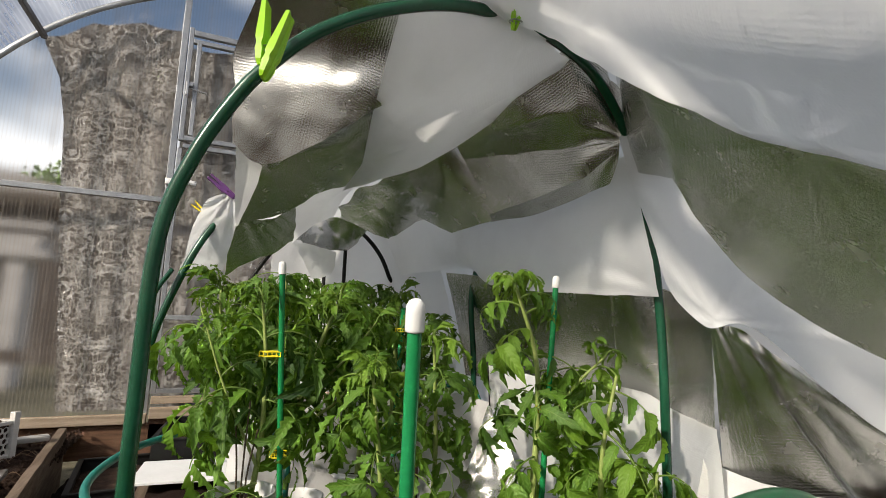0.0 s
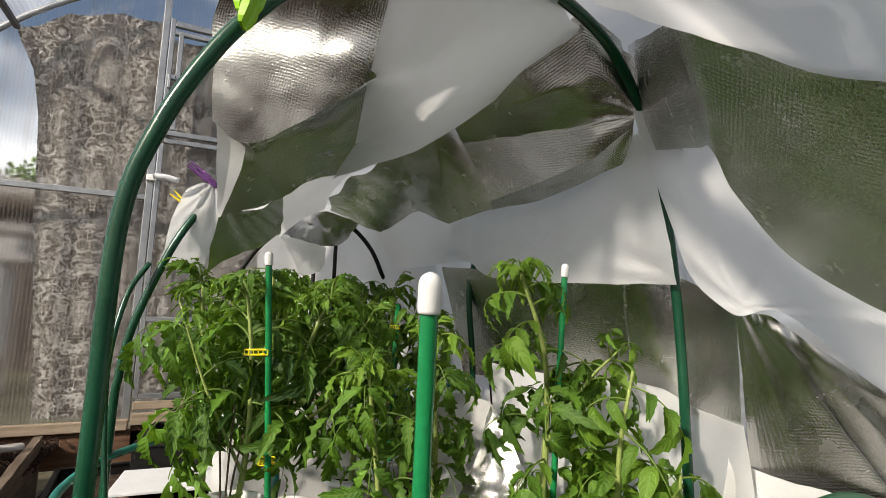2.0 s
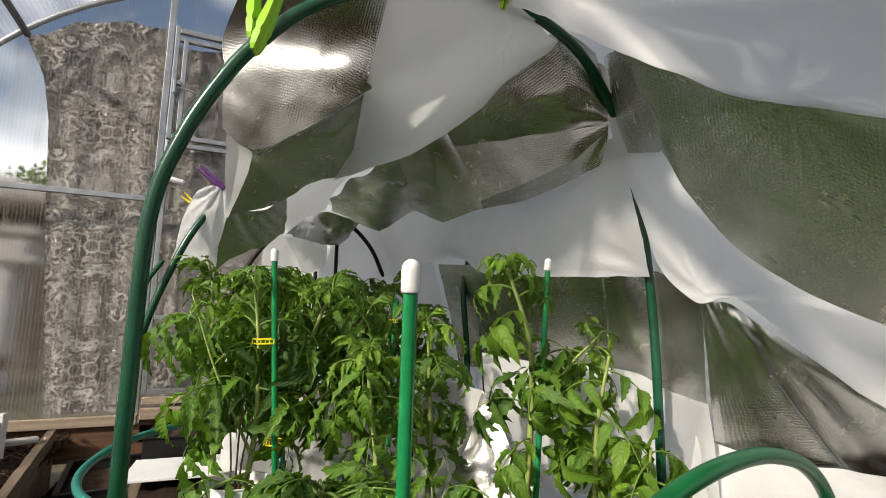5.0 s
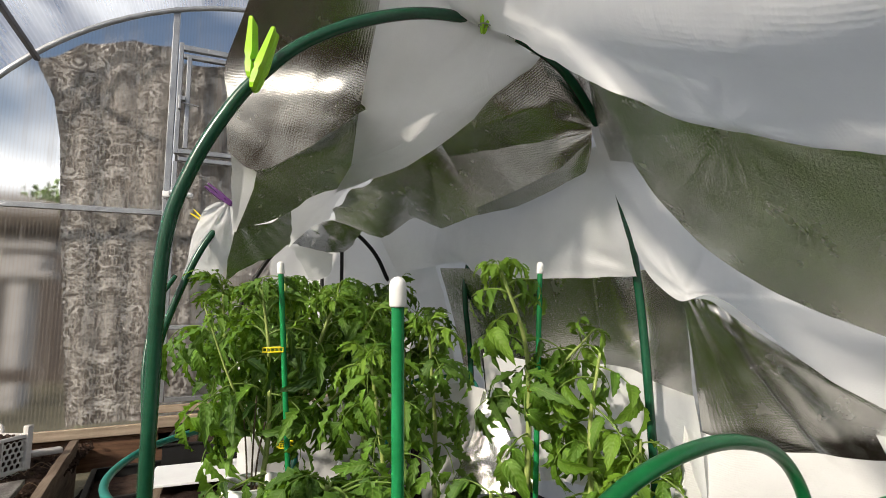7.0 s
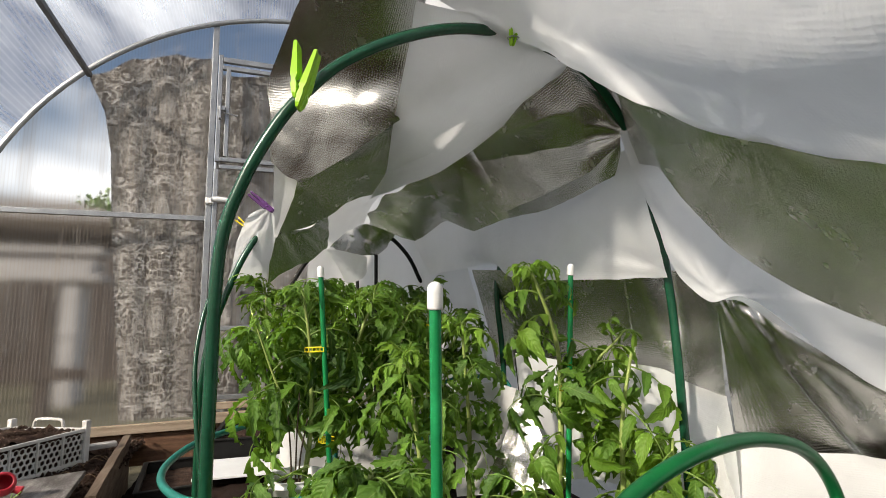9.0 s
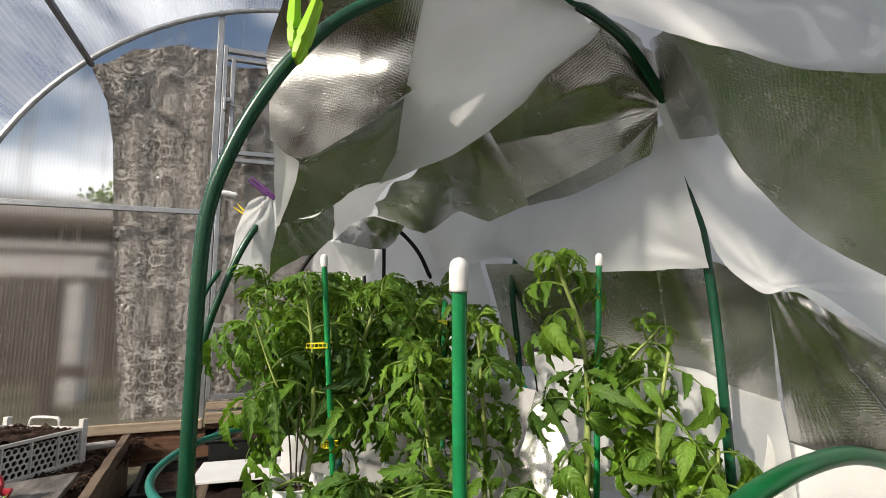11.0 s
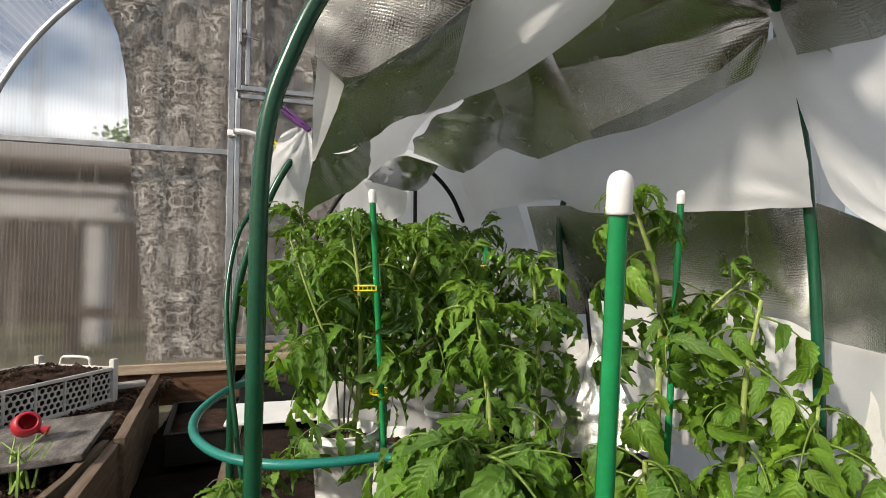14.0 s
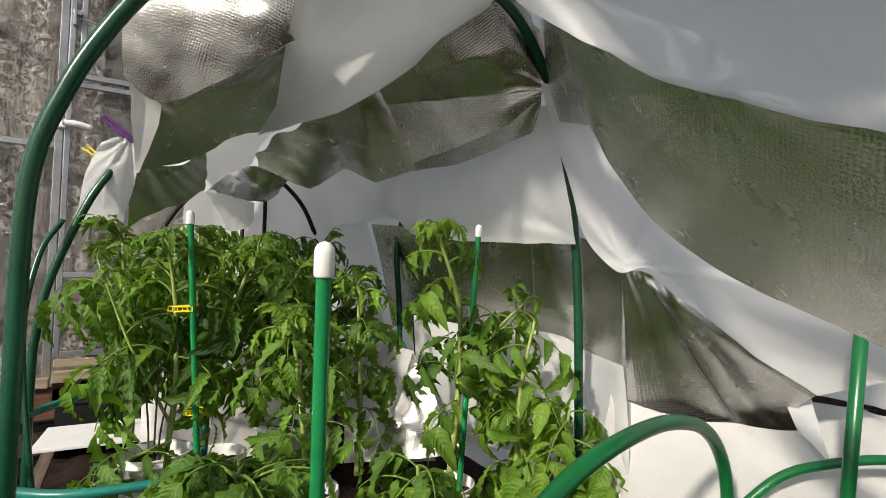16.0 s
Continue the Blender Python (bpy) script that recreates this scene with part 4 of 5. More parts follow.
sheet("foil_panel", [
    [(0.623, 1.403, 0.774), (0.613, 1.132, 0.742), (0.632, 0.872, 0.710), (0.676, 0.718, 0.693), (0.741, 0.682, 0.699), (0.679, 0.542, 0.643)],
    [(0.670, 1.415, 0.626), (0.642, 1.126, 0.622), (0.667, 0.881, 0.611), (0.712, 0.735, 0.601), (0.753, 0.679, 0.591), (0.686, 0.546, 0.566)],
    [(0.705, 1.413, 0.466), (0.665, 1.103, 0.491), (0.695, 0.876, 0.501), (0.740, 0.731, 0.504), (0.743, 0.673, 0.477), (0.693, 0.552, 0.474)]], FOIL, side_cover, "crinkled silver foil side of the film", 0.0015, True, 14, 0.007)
sheet("seam", [
    [(0.643, 0.715, 0.683), (0.644, 0.713, 0.683), (0.645, 0.711, 0.683)],
    [(0.664, 0.730, 0.598), (0.666, 0.729, 0.598), (0.667, 0.727, 0.598)],
    [(0.669, 0.727, 0.513), (0.670, 0.725, 0.513), (0.671, 0.724, 0.513)]], FOIL, side_cover, "crinkled silver foil side of the film", 0.0005, True, 14, 0.0)
sheet("white_skirt", [
    [(0.570, 1.029, 0.533), (0.614, 0.864, 0.521), (0.697, 0.721, 0.518), (0.735, 0.663, 0.488), (0.684, 0.543, 0.484)],
    [(0.571, 1.005, 0.411), (0.583, 0.829, 0.402), (0.672, 0.723, 0.393), (0.730, 0.671, 0.378), (0.680, 0.532, 0.420)],
    [(0.611, 0.926, 0.265), (0.604, 0.794, 0.301), (0.651, 0.724, 0.295), (0.704, 0.653, 0.281), (0.655, 0.512, 0.332)]], FILM, side_cover, "translucent white side of the film", 0.003, True, 14, 0.01)
sheet("white_sheet", [
    [(0.168, 2.050, 1.016), (0.339, 2.025, 1.118), (0.510, 1.925, 1.009), (0.659, 1.661, 0.967)],
    [(0.172, 2.038, 0.734), (0.342, 2.029, 0.734), (0.535, 1.852, 0.724), (0.687, 1.530, 0.705)],
    [(0.208, 2.007, 0.357), (0.328, 1.931, 0.358), (0.513, 1.644, 0.380), (0.642, 1.323, 0.408)]], FILM, back, "translucent white side of the film", 0.006, True, 14, 0.006)
sheet("white_sheet", [
    [(0.289, 0.516, 1.008), (0.328, 0.499, 0.990), (0.321, 0.319, 0.840), (0.333, 0.283, 0.808), (0.340, 0.241, 0.776), (0.340, 0.197, 0.748), (0.338, 0.147, 0.718), (0.333, 0.107, 0.698), (0.325, 0.059, 0.675), (0.320, 0.020, 0.655)],
    [(0.262, 0.520, 1.025), (0.305, 0.490, 1.008), (0.311, 0.362, 0.903), (0.316, 0.305, 0.860), (0.311, 0.251, 0.820), (0.300, 0.187, 0.775), (0.294, 0.139, 0.745), (0.286, 0.100, 0.723), (0.277, 0.053, 0.699), (0.293, 0.018, 0.671)],
    [(0.224, 0.523, 1.043), (0.284, 0.488, 1.025), (0.301, 0.405, 0.966), (0.298, 0.328, 0.911), (0.282, 0.261, 0.863), (0.270, 0.205, 0.818), (0.254, 0.150, 0.778), (0.240, 0.105, 0.750), (0.222, 0.055, 0.722), (0.205, 0.000, 0.705)],
    [(0.168, 0.515, 1.055), (0.216, 0.444, 1.056), (0.252, 0.380, 1.032), (0.262, 0.316, 0.990), (0.256, 0.250, 0.940), (0.240, 0.185, 0.885), (0.226, 0.130, 0.840), (0.214, 0.090, 0.805), (0.200, 0.045, 0.775), (0.185, -0.010, 0.760)]], FILM, drape, "translucent white side of the film", 0.004, True, 14, 0.010, fans=(TIP,))
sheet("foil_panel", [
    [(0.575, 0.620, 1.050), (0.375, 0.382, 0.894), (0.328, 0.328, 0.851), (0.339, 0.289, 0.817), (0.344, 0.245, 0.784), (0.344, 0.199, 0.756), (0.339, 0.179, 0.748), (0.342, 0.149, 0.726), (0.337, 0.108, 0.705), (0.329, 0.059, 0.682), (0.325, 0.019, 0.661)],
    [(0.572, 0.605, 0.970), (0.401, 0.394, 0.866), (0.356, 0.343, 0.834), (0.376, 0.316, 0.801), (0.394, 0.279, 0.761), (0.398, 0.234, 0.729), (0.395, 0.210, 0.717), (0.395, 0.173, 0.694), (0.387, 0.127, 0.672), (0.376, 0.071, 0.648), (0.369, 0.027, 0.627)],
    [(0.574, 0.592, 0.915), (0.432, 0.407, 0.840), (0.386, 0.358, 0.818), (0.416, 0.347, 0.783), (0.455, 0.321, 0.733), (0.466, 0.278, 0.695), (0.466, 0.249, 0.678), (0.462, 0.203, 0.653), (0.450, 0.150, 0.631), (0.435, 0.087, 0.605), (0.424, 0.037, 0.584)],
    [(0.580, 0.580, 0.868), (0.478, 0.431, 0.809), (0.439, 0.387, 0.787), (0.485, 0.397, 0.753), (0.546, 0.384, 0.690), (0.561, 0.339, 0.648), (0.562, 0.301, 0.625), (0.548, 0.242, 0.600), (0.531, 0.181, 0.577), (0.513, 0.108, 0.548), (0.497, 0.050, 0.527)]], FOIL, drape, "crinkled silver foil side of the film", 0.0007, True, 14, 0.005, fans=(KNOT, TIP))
sheet("foil_panel", [
    [(0.528, 0.603, 1.024), (0.539, 0.581, 1.005), (0.542, 0.554, 0.963)],
    [(0.571, 0.605, 0.942), (0.571, 0.581, 0.926), (0.565, 0.544, 0.899)],
    [(0.593, 0.623, 0.878), (0.600, 0.590, 0.867), (0.603, 0.548, 0.854)]], FOIL, drape, "crinkled silver foil side of the film", 0.003, True, 14, 0.02)
sheet("white_band", [
    [(0.560, 0.610, 0.960), (0.590, 0.545, 0.930), (0.605, 0.465, 0.860), (0.630, 0.390, 0.780), (0.690, 0.295, 0.700), (0.765, 0.220, 0.640)],
    [(0.568, 0.593, 0.875), (0.608, 0.535, 0.845), (0.621, 0.474, 0.751), (0.645, 0.405, 0.672), (0.696, 0.307, 0.608), (0.770, 0.230, 0.553)],
    [(0.588, 0.595, 0.831), (0.611, 0.544, 0.764), (0.630, 0.501, 0.693), (0.662, 0.432, 0.635), (0.742, 0.342, 0.548), (0.850, 0.254, 0.503)],
    [(0.620, 0.602, 0.784), (0.622, 0.571, 0.692), (0.625, 0.508, 0.633), (0.649, 0.458, 0.633), (0.727, 0.392, 0.541), (0.800, 0.328, 0.470)]], FILM, drape, "translucent white side of the film", 0.004, True, 14, 0.008, fans=(PLEAT,))
sheet("white_sheet", [
    [(0.749, 0.402, 0.645), (0.800, 0.326, 0.607), (0.880, 0.256, 0.558)],
    [(0.804, 0.385, 0.556), (0.858, 0.330, 0.528), (0.934, 0.273, 0.499)],
    [(0.887, 0.374, 0.454), (0.928, 0.337, 0.446), (1.007, 0.296, 0.427)]], FILM, drape, "translucent white side of the film", 0.003, True, 14, 0.006)
sheet("foil_panel", [
    [(0.676, 0.541, 0.637), (0.668, 0.511, 0.635), (0.660, 0.483, 0.632), (0.675, 0.468, 0.615), (0.682, 0.446, 0.597), (0.737, 0.397, 0.543), (0.806, 0.331, 0.470)],
    [(0.696, 0.549, 0.527), (0.706, 0.506, 0.522), (0.713, 0.459, 0.518), (0.732, 0.448, 0.504), (0.748, 0.416, 0.487), (0.783, 0.395, 0.466), (0.813, 0.353, 0.448)],
    [(0.714, 0.558, 0.420), (0.747, 0.490, 0.409), (0.771, 0.424, 0.411), (0.791, 0.414, 0.408), (0.808, 0.396, 0.408), (0.827, 0.377, 0.407), (0.836, 0.360, 0.406)]], FOIL, drape, "crinkled silver foil side of the film", 0.0025, True, 14, 0.005, fans=(PLEAT,))
sheet("white_flap", [
    [(0.822, 0.386, 0.488), (0.829, 0.367, 0.478), (0.830, 0.345, 0.463)],
    [(0.807, 0.365, 0.449), (0.808, 0.346, 0.438), (0.803, 0.324, 0.426)],
    [(0.792, 0.345, 0.419), (0.786, 0.324, 0.407), (0.770, 0.300, 0.394)]], FILM, drape, "translucent white side of the film", 0.002, True, 14, 0.005)
# strip added behind the gap so that its shadow slit looks dark
sheet("foil_panel", [
    [(0.921, 0.401, 0.461), (0.972, 0.353, 0.452), (1.048, 0.307, 0.436)],
    [(0.934, 0.407, 0.427), (0.985, 0.358, 0.419), (1.061, 0.312, 0.403)],
    [(0.944, 0.412, 0.384), (0.995, 0.363, 0.377), (1.071, 0.316, 0.360)]], FOIL, drape, "crinkled silver foil side of the film", 0.002, True, 14, 0.004)
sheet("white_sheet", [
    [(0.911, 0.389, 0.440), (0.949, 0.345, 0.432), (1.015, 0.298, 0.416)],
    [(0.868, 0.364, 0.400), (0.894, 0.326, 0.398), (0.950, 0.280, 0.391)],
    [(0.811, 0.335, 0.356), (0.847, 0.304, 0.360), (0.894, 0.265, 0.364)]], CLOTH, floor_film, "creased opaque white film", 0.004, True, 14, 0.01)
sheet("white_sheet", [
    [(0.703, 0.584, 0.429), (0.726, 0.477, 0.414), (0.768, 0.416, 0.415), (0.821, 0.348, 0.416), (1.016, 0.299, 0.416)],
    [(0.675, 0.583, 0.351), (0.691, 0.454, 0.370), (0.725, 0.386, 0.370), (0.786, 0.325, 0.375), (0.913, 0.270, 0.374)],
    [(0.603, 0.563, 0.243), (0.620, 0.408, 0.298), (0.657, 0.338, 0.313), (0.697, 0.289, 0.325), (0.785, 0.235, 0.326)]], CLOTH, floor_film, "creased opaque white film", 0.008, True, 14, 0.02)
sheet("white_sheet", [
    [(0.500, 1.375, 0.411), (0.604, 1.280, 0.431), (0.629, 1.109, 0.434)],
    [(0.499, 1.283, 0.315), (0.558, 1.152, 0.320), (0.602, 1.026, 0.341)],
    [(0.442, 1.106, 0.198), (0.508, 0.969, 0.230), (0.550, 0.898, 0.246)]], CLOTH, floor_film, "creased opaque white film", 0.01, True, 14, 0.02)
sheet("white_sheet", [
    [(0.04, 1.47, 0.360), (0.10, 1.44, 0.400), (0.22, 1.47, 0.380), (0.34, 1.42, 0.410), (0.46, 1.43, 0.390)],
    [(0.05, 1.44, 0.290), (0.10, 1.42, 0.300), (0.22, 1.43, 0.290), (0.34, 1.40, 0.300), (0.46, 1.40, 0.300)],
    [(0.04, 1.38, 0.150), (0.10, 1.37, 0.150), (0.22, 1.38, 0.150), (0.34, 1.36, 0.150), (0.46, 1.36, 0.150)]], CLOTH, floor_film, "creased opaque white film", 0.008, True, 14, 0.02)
sheet("foil_panel", [
    [(0.529, 0.959, 0.457), (0.534, 0.953, 0.451), (0.541, 0.946, 0.440)],
    [(0.493, 0.956, 0.352), (0.524, 0.913, 0.346), (0.553, 0.881, 0.351)],
    [(0.441, 0.969, 0.250), (0.502, 0.880, 0.268), (0.565, 0.809, 0.293)]], FOIL, floor_film, "crinkled silver foil side of the film", 0.006, True, 14, 0.02)


# ---- clips ----
def clothes_peg(name, label, mat, at, axis, across, length, spread, gap=0.0058, slip=0.0, wide=1.0):
    """Two plastic levers on a wire spring."""
    ob = thing(name, label, "clothes peg", at=at)
    d, a = Vector(axis).normalized(), Vector(across)
    a = (a - d * a.dot(d)).normalized()
    c = d.cross(a)
    k1 = length / 0.075
    for s in (-1, 1):
        bm = bmesh.new()
        rings = []
        for t, w, th in ((0.0, 0.0060, 0.0030), (0.06, 0.0085, 0.0052), (0.20, 0.0100, 0.0070), (0.28, 0.0104, 0.0046), (0.36, 0.0108, 0.0078), (0.48, 0.0104, 0.0074), (0.75, 0.0092, 0.0056), (0.985, 0.0084, 0.0040), (1.0, 0.0078, 0.0036)):
            off = s * (gap + spread * (t - 0.35))
            p = d * ((t - 0.35) * length - s * slip) + a * off
            # a channel runs down the outer face
            prof = ((-1, -s), (1, -s), (1, s), (0.55, s), (0.35, 0.35 * s), (-0.35, 0.35 * s), (-0.55, s), (-1, s))
            rings.append([bm.verts.new(p + c * (x * w * k1 * wide / 2) + a * (y * th * k1 / 2)) for x, y in prof])
        for r0, r1 in zip(rings, rings[1:]):
            for q in range(8):
                bm.faces.new((r0[q], r0[(q + 1) % 8], r1[(q + 1) % 8], r1[q]))
        bm.faces.new(rings[0])
        bm.faces.new(rings[-1])
        bmesh.ops.recalc_face_normals(bm, faces=bm.faces)
        part("lever", bm, mat, ob)
    bm = bmesh.new()
    pts = [d * (0.002 * math.sin(k * 0.7)) + a * (0.007 * math.cos(k * 0.7)) + c * (-0.006 + 0.0007 * k) for k in range(18)]
    tube(bm, pts, 0.0010, 6)
    part("spring", bm, STEEL, ob, "steel wire spring", smooth=True)
    return ob


clothes_peg("clothes_peg", "lime green plastic clothes peg gripping the hoop", LIME, (0.0212, 0.498, 0.8880), (0.15, 0.1, 1.0), (1.0, -0.45, 0.0), 0.076, 0.0110, 0.0064, 0.0062, 1.9)
clothes_peg("clothes_peg", "purple plastic clothes peg holding the film corner", PURPLE, (-0.008, 1.225, 0.905), (-0.75, 0.1, 0.60), (0.5, 0.0, 0.8), 0.075, 0.002, 0.0034, 0.0, 1.5)
clothes_peg("clothes_peg", "lime green plastic clothes peg on top of the hoop", LIME, (0.308, 0.506, 1.004), (0.02, -0.3, 1.0), (1, 0, 0), 0.030, 0.004, 0.003, 0.0, 1.8)
clothes_peg("clothes_peg", "yellow plastic clothes peg half hidden under the film corner", YELLOW, (-0.055, 1.26, 0.86), (-0.6, 0.1, 0.5), (0.5, 0.0, 0.8), 0.040, 0.004, 0.003, 0.0, 1.6)


# ---- plants ----
def leaflet(bm, uvl, m, length, width, curl, fold, rs, tooth=0.62):
    """One lobed, toothed leaflet along +Y with a sunken midrib."""
    n = 10
    grid = []
    for k in range(n + 1):
        s = k / n
        env = math.sin(math.pi * min(1.0, s ** 0.72)) ** 0.85 if 0 < s < 1 else 0.0
        jag = (1.0, tooth)[k % 2] if k < n - 1 else 1.0
        row = []
        for side in (-1, -0.5, 0, 0.5, 1):
            e = abs(side)
            w = width * 0.5 * env * (jag if e == 1 else 1.0)
            y = s * length + (0.085 * length if (e == 1 and k % 2 == 0 and 0 < k < n) else 0.0)
            bulge = 0.018 * length * math.sin(k * 2.7 + e * 4) * e
            z = fold * w * e * (1 - 0.5 * e) * 2 - curl * length * s * s + bulge - 0.12 * width * e * e * env
            row.append((bm.verts.new(m @ Vector((math.copysign(w, side) * e if side else 0.0, y, z))), (s, side)))
        grid.append(row)
    for r0, r1 in zip(grid, grid[1:]):
        for k in range(4):
            quad = (r0[k], r0[k + 1], r1[k + 1], r1[k])
            f = bm.faces.new([q[0] for q in quad])
            f.smooth = True
            for lp, q in zip(f.loops, quad):
                lp[uvl].uv = q[1]


def compound_leaf(name, rs, length, rise, droop, broad=0.5, pairs=4, mat=None, tooth=0.62):
    """A tomato leaf: an arching stalk with paired lobed leaflets, small ones between them."""
    bm = bmesh.new()
    uvl = bm.loops.layers.uv.new()
    pts, p, ang = [], Vector((0, 0, 0)), radians(rise)
    n = 16
    swing = rs.uniform(-0.5, 0.5)
    for k in range(n + 1):
        pts.append(p.copy())
        h = swing * k / n
        p += Vector((math.sin(h) * math.cos(ang), math.cos(h) * math.cos(ang), math.sin(ang))) * (length * 0.74 / n)
        ang -= radians(droop) / n
    tube(bm, pts, [0.0026 * (1 - 0.65 * k / n) for k in range(n + 1)], 5, cap=False)
    for f in bm.faces:
        f.smooth = True
        for lp in f.loops:
            lp[uvl].uv = (0.5, 0.0)

    def put(s, yaw, size, br, curl):
        i = min(n - 1, int(s * n))
        d = (pts[i + 1] - pts[i]).normalized()
        a = Matrix.Translation(pts[i].lerp(pts[i + 1], s * n - i)) @ d.to_track_quat("Y", "Z").to_matrix().to_4x4()
        a = a @ pose(0, 0, 0, rs.uniform(-50, 5), rs.uniform(-30, 30), yaw)
        a = a @ Matrix.Translation((0, 0.006, 0))
        leaflet(bm, uvl, a, size, size * br, curl, rs.uniform(0.2, 0.8), rs, tooth)

    for k in range(pairs):
        s = 0.30 + 0.62 * k / max(1, pairs - 1) if pairs > 1 else 0.6
        size = length * (0.30, 0.37, 0.36, 0.31, 0.26)[k % 5] * rs.uniform(0.85, 1.15)
        for side in (-1, 1):
            put(min(0.94, s + rs.uniform(-0.03, 0.03)), side * rs.uniform(50, 75), size * rs.uniform(0.85, 1.1), broad * rs.uniform(0.9, 1.15), rs.uniform(0.5, 1.2))
            if k < pairs - 1 and rs.random() < 0.4:
                put(s + 0.09, side * rs.uniform(60, 90), size * 0.36, broad * 1.1, 0.2)
    put(0.985, rs.uniform(-10, 10), length * 0.40, broad * 1.05, rs.uniform(0.3, 0.9))
    me = mesh(name, bm, mat or LEAF)
    return me


rs = random.Random(11)
LEAVES = [compound_leaf("leaf", rs, 0.215, r, d, 0.43, 3, None, 0.60) for r, d in ((50, 100), (35, 110), (20, 80), (60, 135), (5, 65), (40, 120), (55, 150))]
YOUNG = [compound_leaf("leaf", rs, 0.095, r, d, 0.42, 4, LEAF_PALE) for r, d in ((70, 50), (55, 95), (75, 120), (40, 70))]
PALE = [compound_leaf("leaf", rs, 0.190, r, d, 0.52, 3, LEAF_PALE, 0.92) for r, d in ((25, 95), (5, 80), (35, 120), (-5, 60))]
BROAD = [compound_leaf("leaf", rs, 0.165, r, d, 0.60, 5, None, 0.74) for r, d in ((30, 60), (15, 85), (40, 90))]


def tomato(label, points, radius, leaves, seed, kinds, young=True, spread=1.0, side_shoots=(), low=0.24, clear=0):
    """A plant on a leaning main stem; leaves turn round it by the golden angle, shorter towards the tip."""
    rs = random.Random(seed)
    ob = thing("tomato_plant", label, "plant", "tomato plants", at=points[0])
    base = Vector(points[0])
    path = spline([Vector(p) - base for p in points], 10)
    bm = bmesh.new()
    n = len(path)
    tube(bm, path, [radius * (1 - 0.6 * k / n) for k in range(n)], 8)
    part("stem", bm, STEM, ob, "pale green stem", smooth=True)
    turn = rs.uniform(0, 360)
    for k in range(leaves):
        s = low + (1 - low) * (k + 0.5) / leaves
        p = path[min(n - 1, int(s * n))]
        turn += 137.5 + rs.uniform(-20, 20)
        if abs((turn % 360) - 180) < clear:
            turn += 2 * clear
        if young and s > 0.84:
            me, size = rs.choice(YOUNG), rs.uniform(0.75, 1.2)
        else:
            me, size = rs.choice(kinds), spread * rs.uniform(0.75, 1.12) * (1.05 - 0.30 * s)
        lf = new("leaf", me)
        lf.parent = ob
        lf.matrix_basis = Matrix.Translation(p) @ pose(0, 0, 0, rs.uniform(-14, 14), rs.uniform(-14, 14), turn) @ Matrix.Diagonal((size, size, size, 1))
    if young:
        for k in range(5):
            turn += 137.5
            lf = new("leaf", rs.choice(YOUNG))
            lf.parent = ob
            z = rs.uniform(0.50, 0.85)
            lf.matrix_basis = Matrix.Translation(path[-1] - Vector((0, 0, 0.004 * k))) @ pose(0, 0, 0, rs.uniform(-5, 30), rs.uniform(-14, 14), turn) @ Matrix.Diagonal((z, z, z, 1))
    for sp in side_shoots:
        bm = bmesh.new()
        q = spline([Vector(p) - base for p in sp], 8)
        tube(bm, q, [radius * 0.55 * (1 - 0.6 * k / len(q)) for k in range(len(q))], 7)
        part("side_shoot", bm, STEM, ob, smooth=True)
        for k in range(5):
            p = q[min(len(q) - 1, int((0.3 + 0.7 * (k + 1) / 5) * len(q)))]
            turn += 137.5
            lf = new("leaf", rs.choice(YOUNG if k > 2 else kinds))
            lf.parent = ob
            z = rs.uniform(0.6, 0.95)
            lf.matrix_basis = Matrix.Translation(p) @ pose(0, 0, 0, rs.uniform(-14, 14), rs.uniform(-14, 14), turn) @ Matrix.Diagonal((z, z, z, 1))
    return ob


tomato("leafy tomato plant tied to a capped green stake", [(0.075, 1.03, 0.26), (0.09, 1.01, 0.40), (0.085, 0.99, 0.55), (0.070, 0.98, 0.665)], 0.0058, 18, 1, LEAVES, clear=46, low=0.24,
       side_shoots=[[(0.085, 1.01, 0.36), (0.02, 1.00, 0.50), (-0.03, 1.0, 0.64)], [(0.088, 1.01, 0.33), (0.03, 0.99, 0.315), (-0.05, 0.985, 0.265)]])
tomato("bushy tomato plant with a thick slanting stem", [(0.15, 1.15, 0.26), (0.165, 1.12, 0.42), (0.205, 1.09, 0.585), (0.235, 1.08, 0.66)], 0.0070, 17, 2, LEAVES, low=0.30, clear=48,
       side_shoots=[[(0.18, 1.11, 0.46), (0.26, 1.08, 0.55), (0.31, 1.06, 0.62)], [(0.17, 1.12, 0.40), (0.22, 1.02, 0.46), (0.25, 0.96, 0.52)]])
tomato("bushy tomato plant in the middle of the tunnel", [(0.33, 1.22, 0.26), (0.335, 1.21, 0.42), (0.33, 1.20, 0.54), (0.34, 1.20, 0.64)], 0.0075, 13, 3, LEAVES, low=0.42)
tomato("tall tomato plant tied to a stake at the back", [(0.44, 1.34, 0.26), (0.45, 1.34, 0.45), (0.455, 1.35, 0.60), (0.47, 1.36, 0.69)], 0.007, 16, 4, LEAVES,
       side_shoots=[[(0.45, 1.34, 0.45), (0.52, 1.30, 0.56), (0.56, 1.27, 0.63)]])
tomato("shaded tomato plant in the far half of the tunnel", [(0.20, 1.50, 0.26), (0.20, 1.50, 0.45), (0.17, 1.48, 0.62), (0.165, 1.48, 0.74)], 0.007, 20, 5, LEAVES, young=False, low=0.5)
tomato("shaded tomato plant at the far end of the tunnel", [(0.36, 1.62, 0.26), (0.365, 1.61, 0.45), (0.37, 1.60, 0.60), (0.36, 1.60, 0.72)], 0.007, 20, 6, LEAVES, young=False, low=0.5)
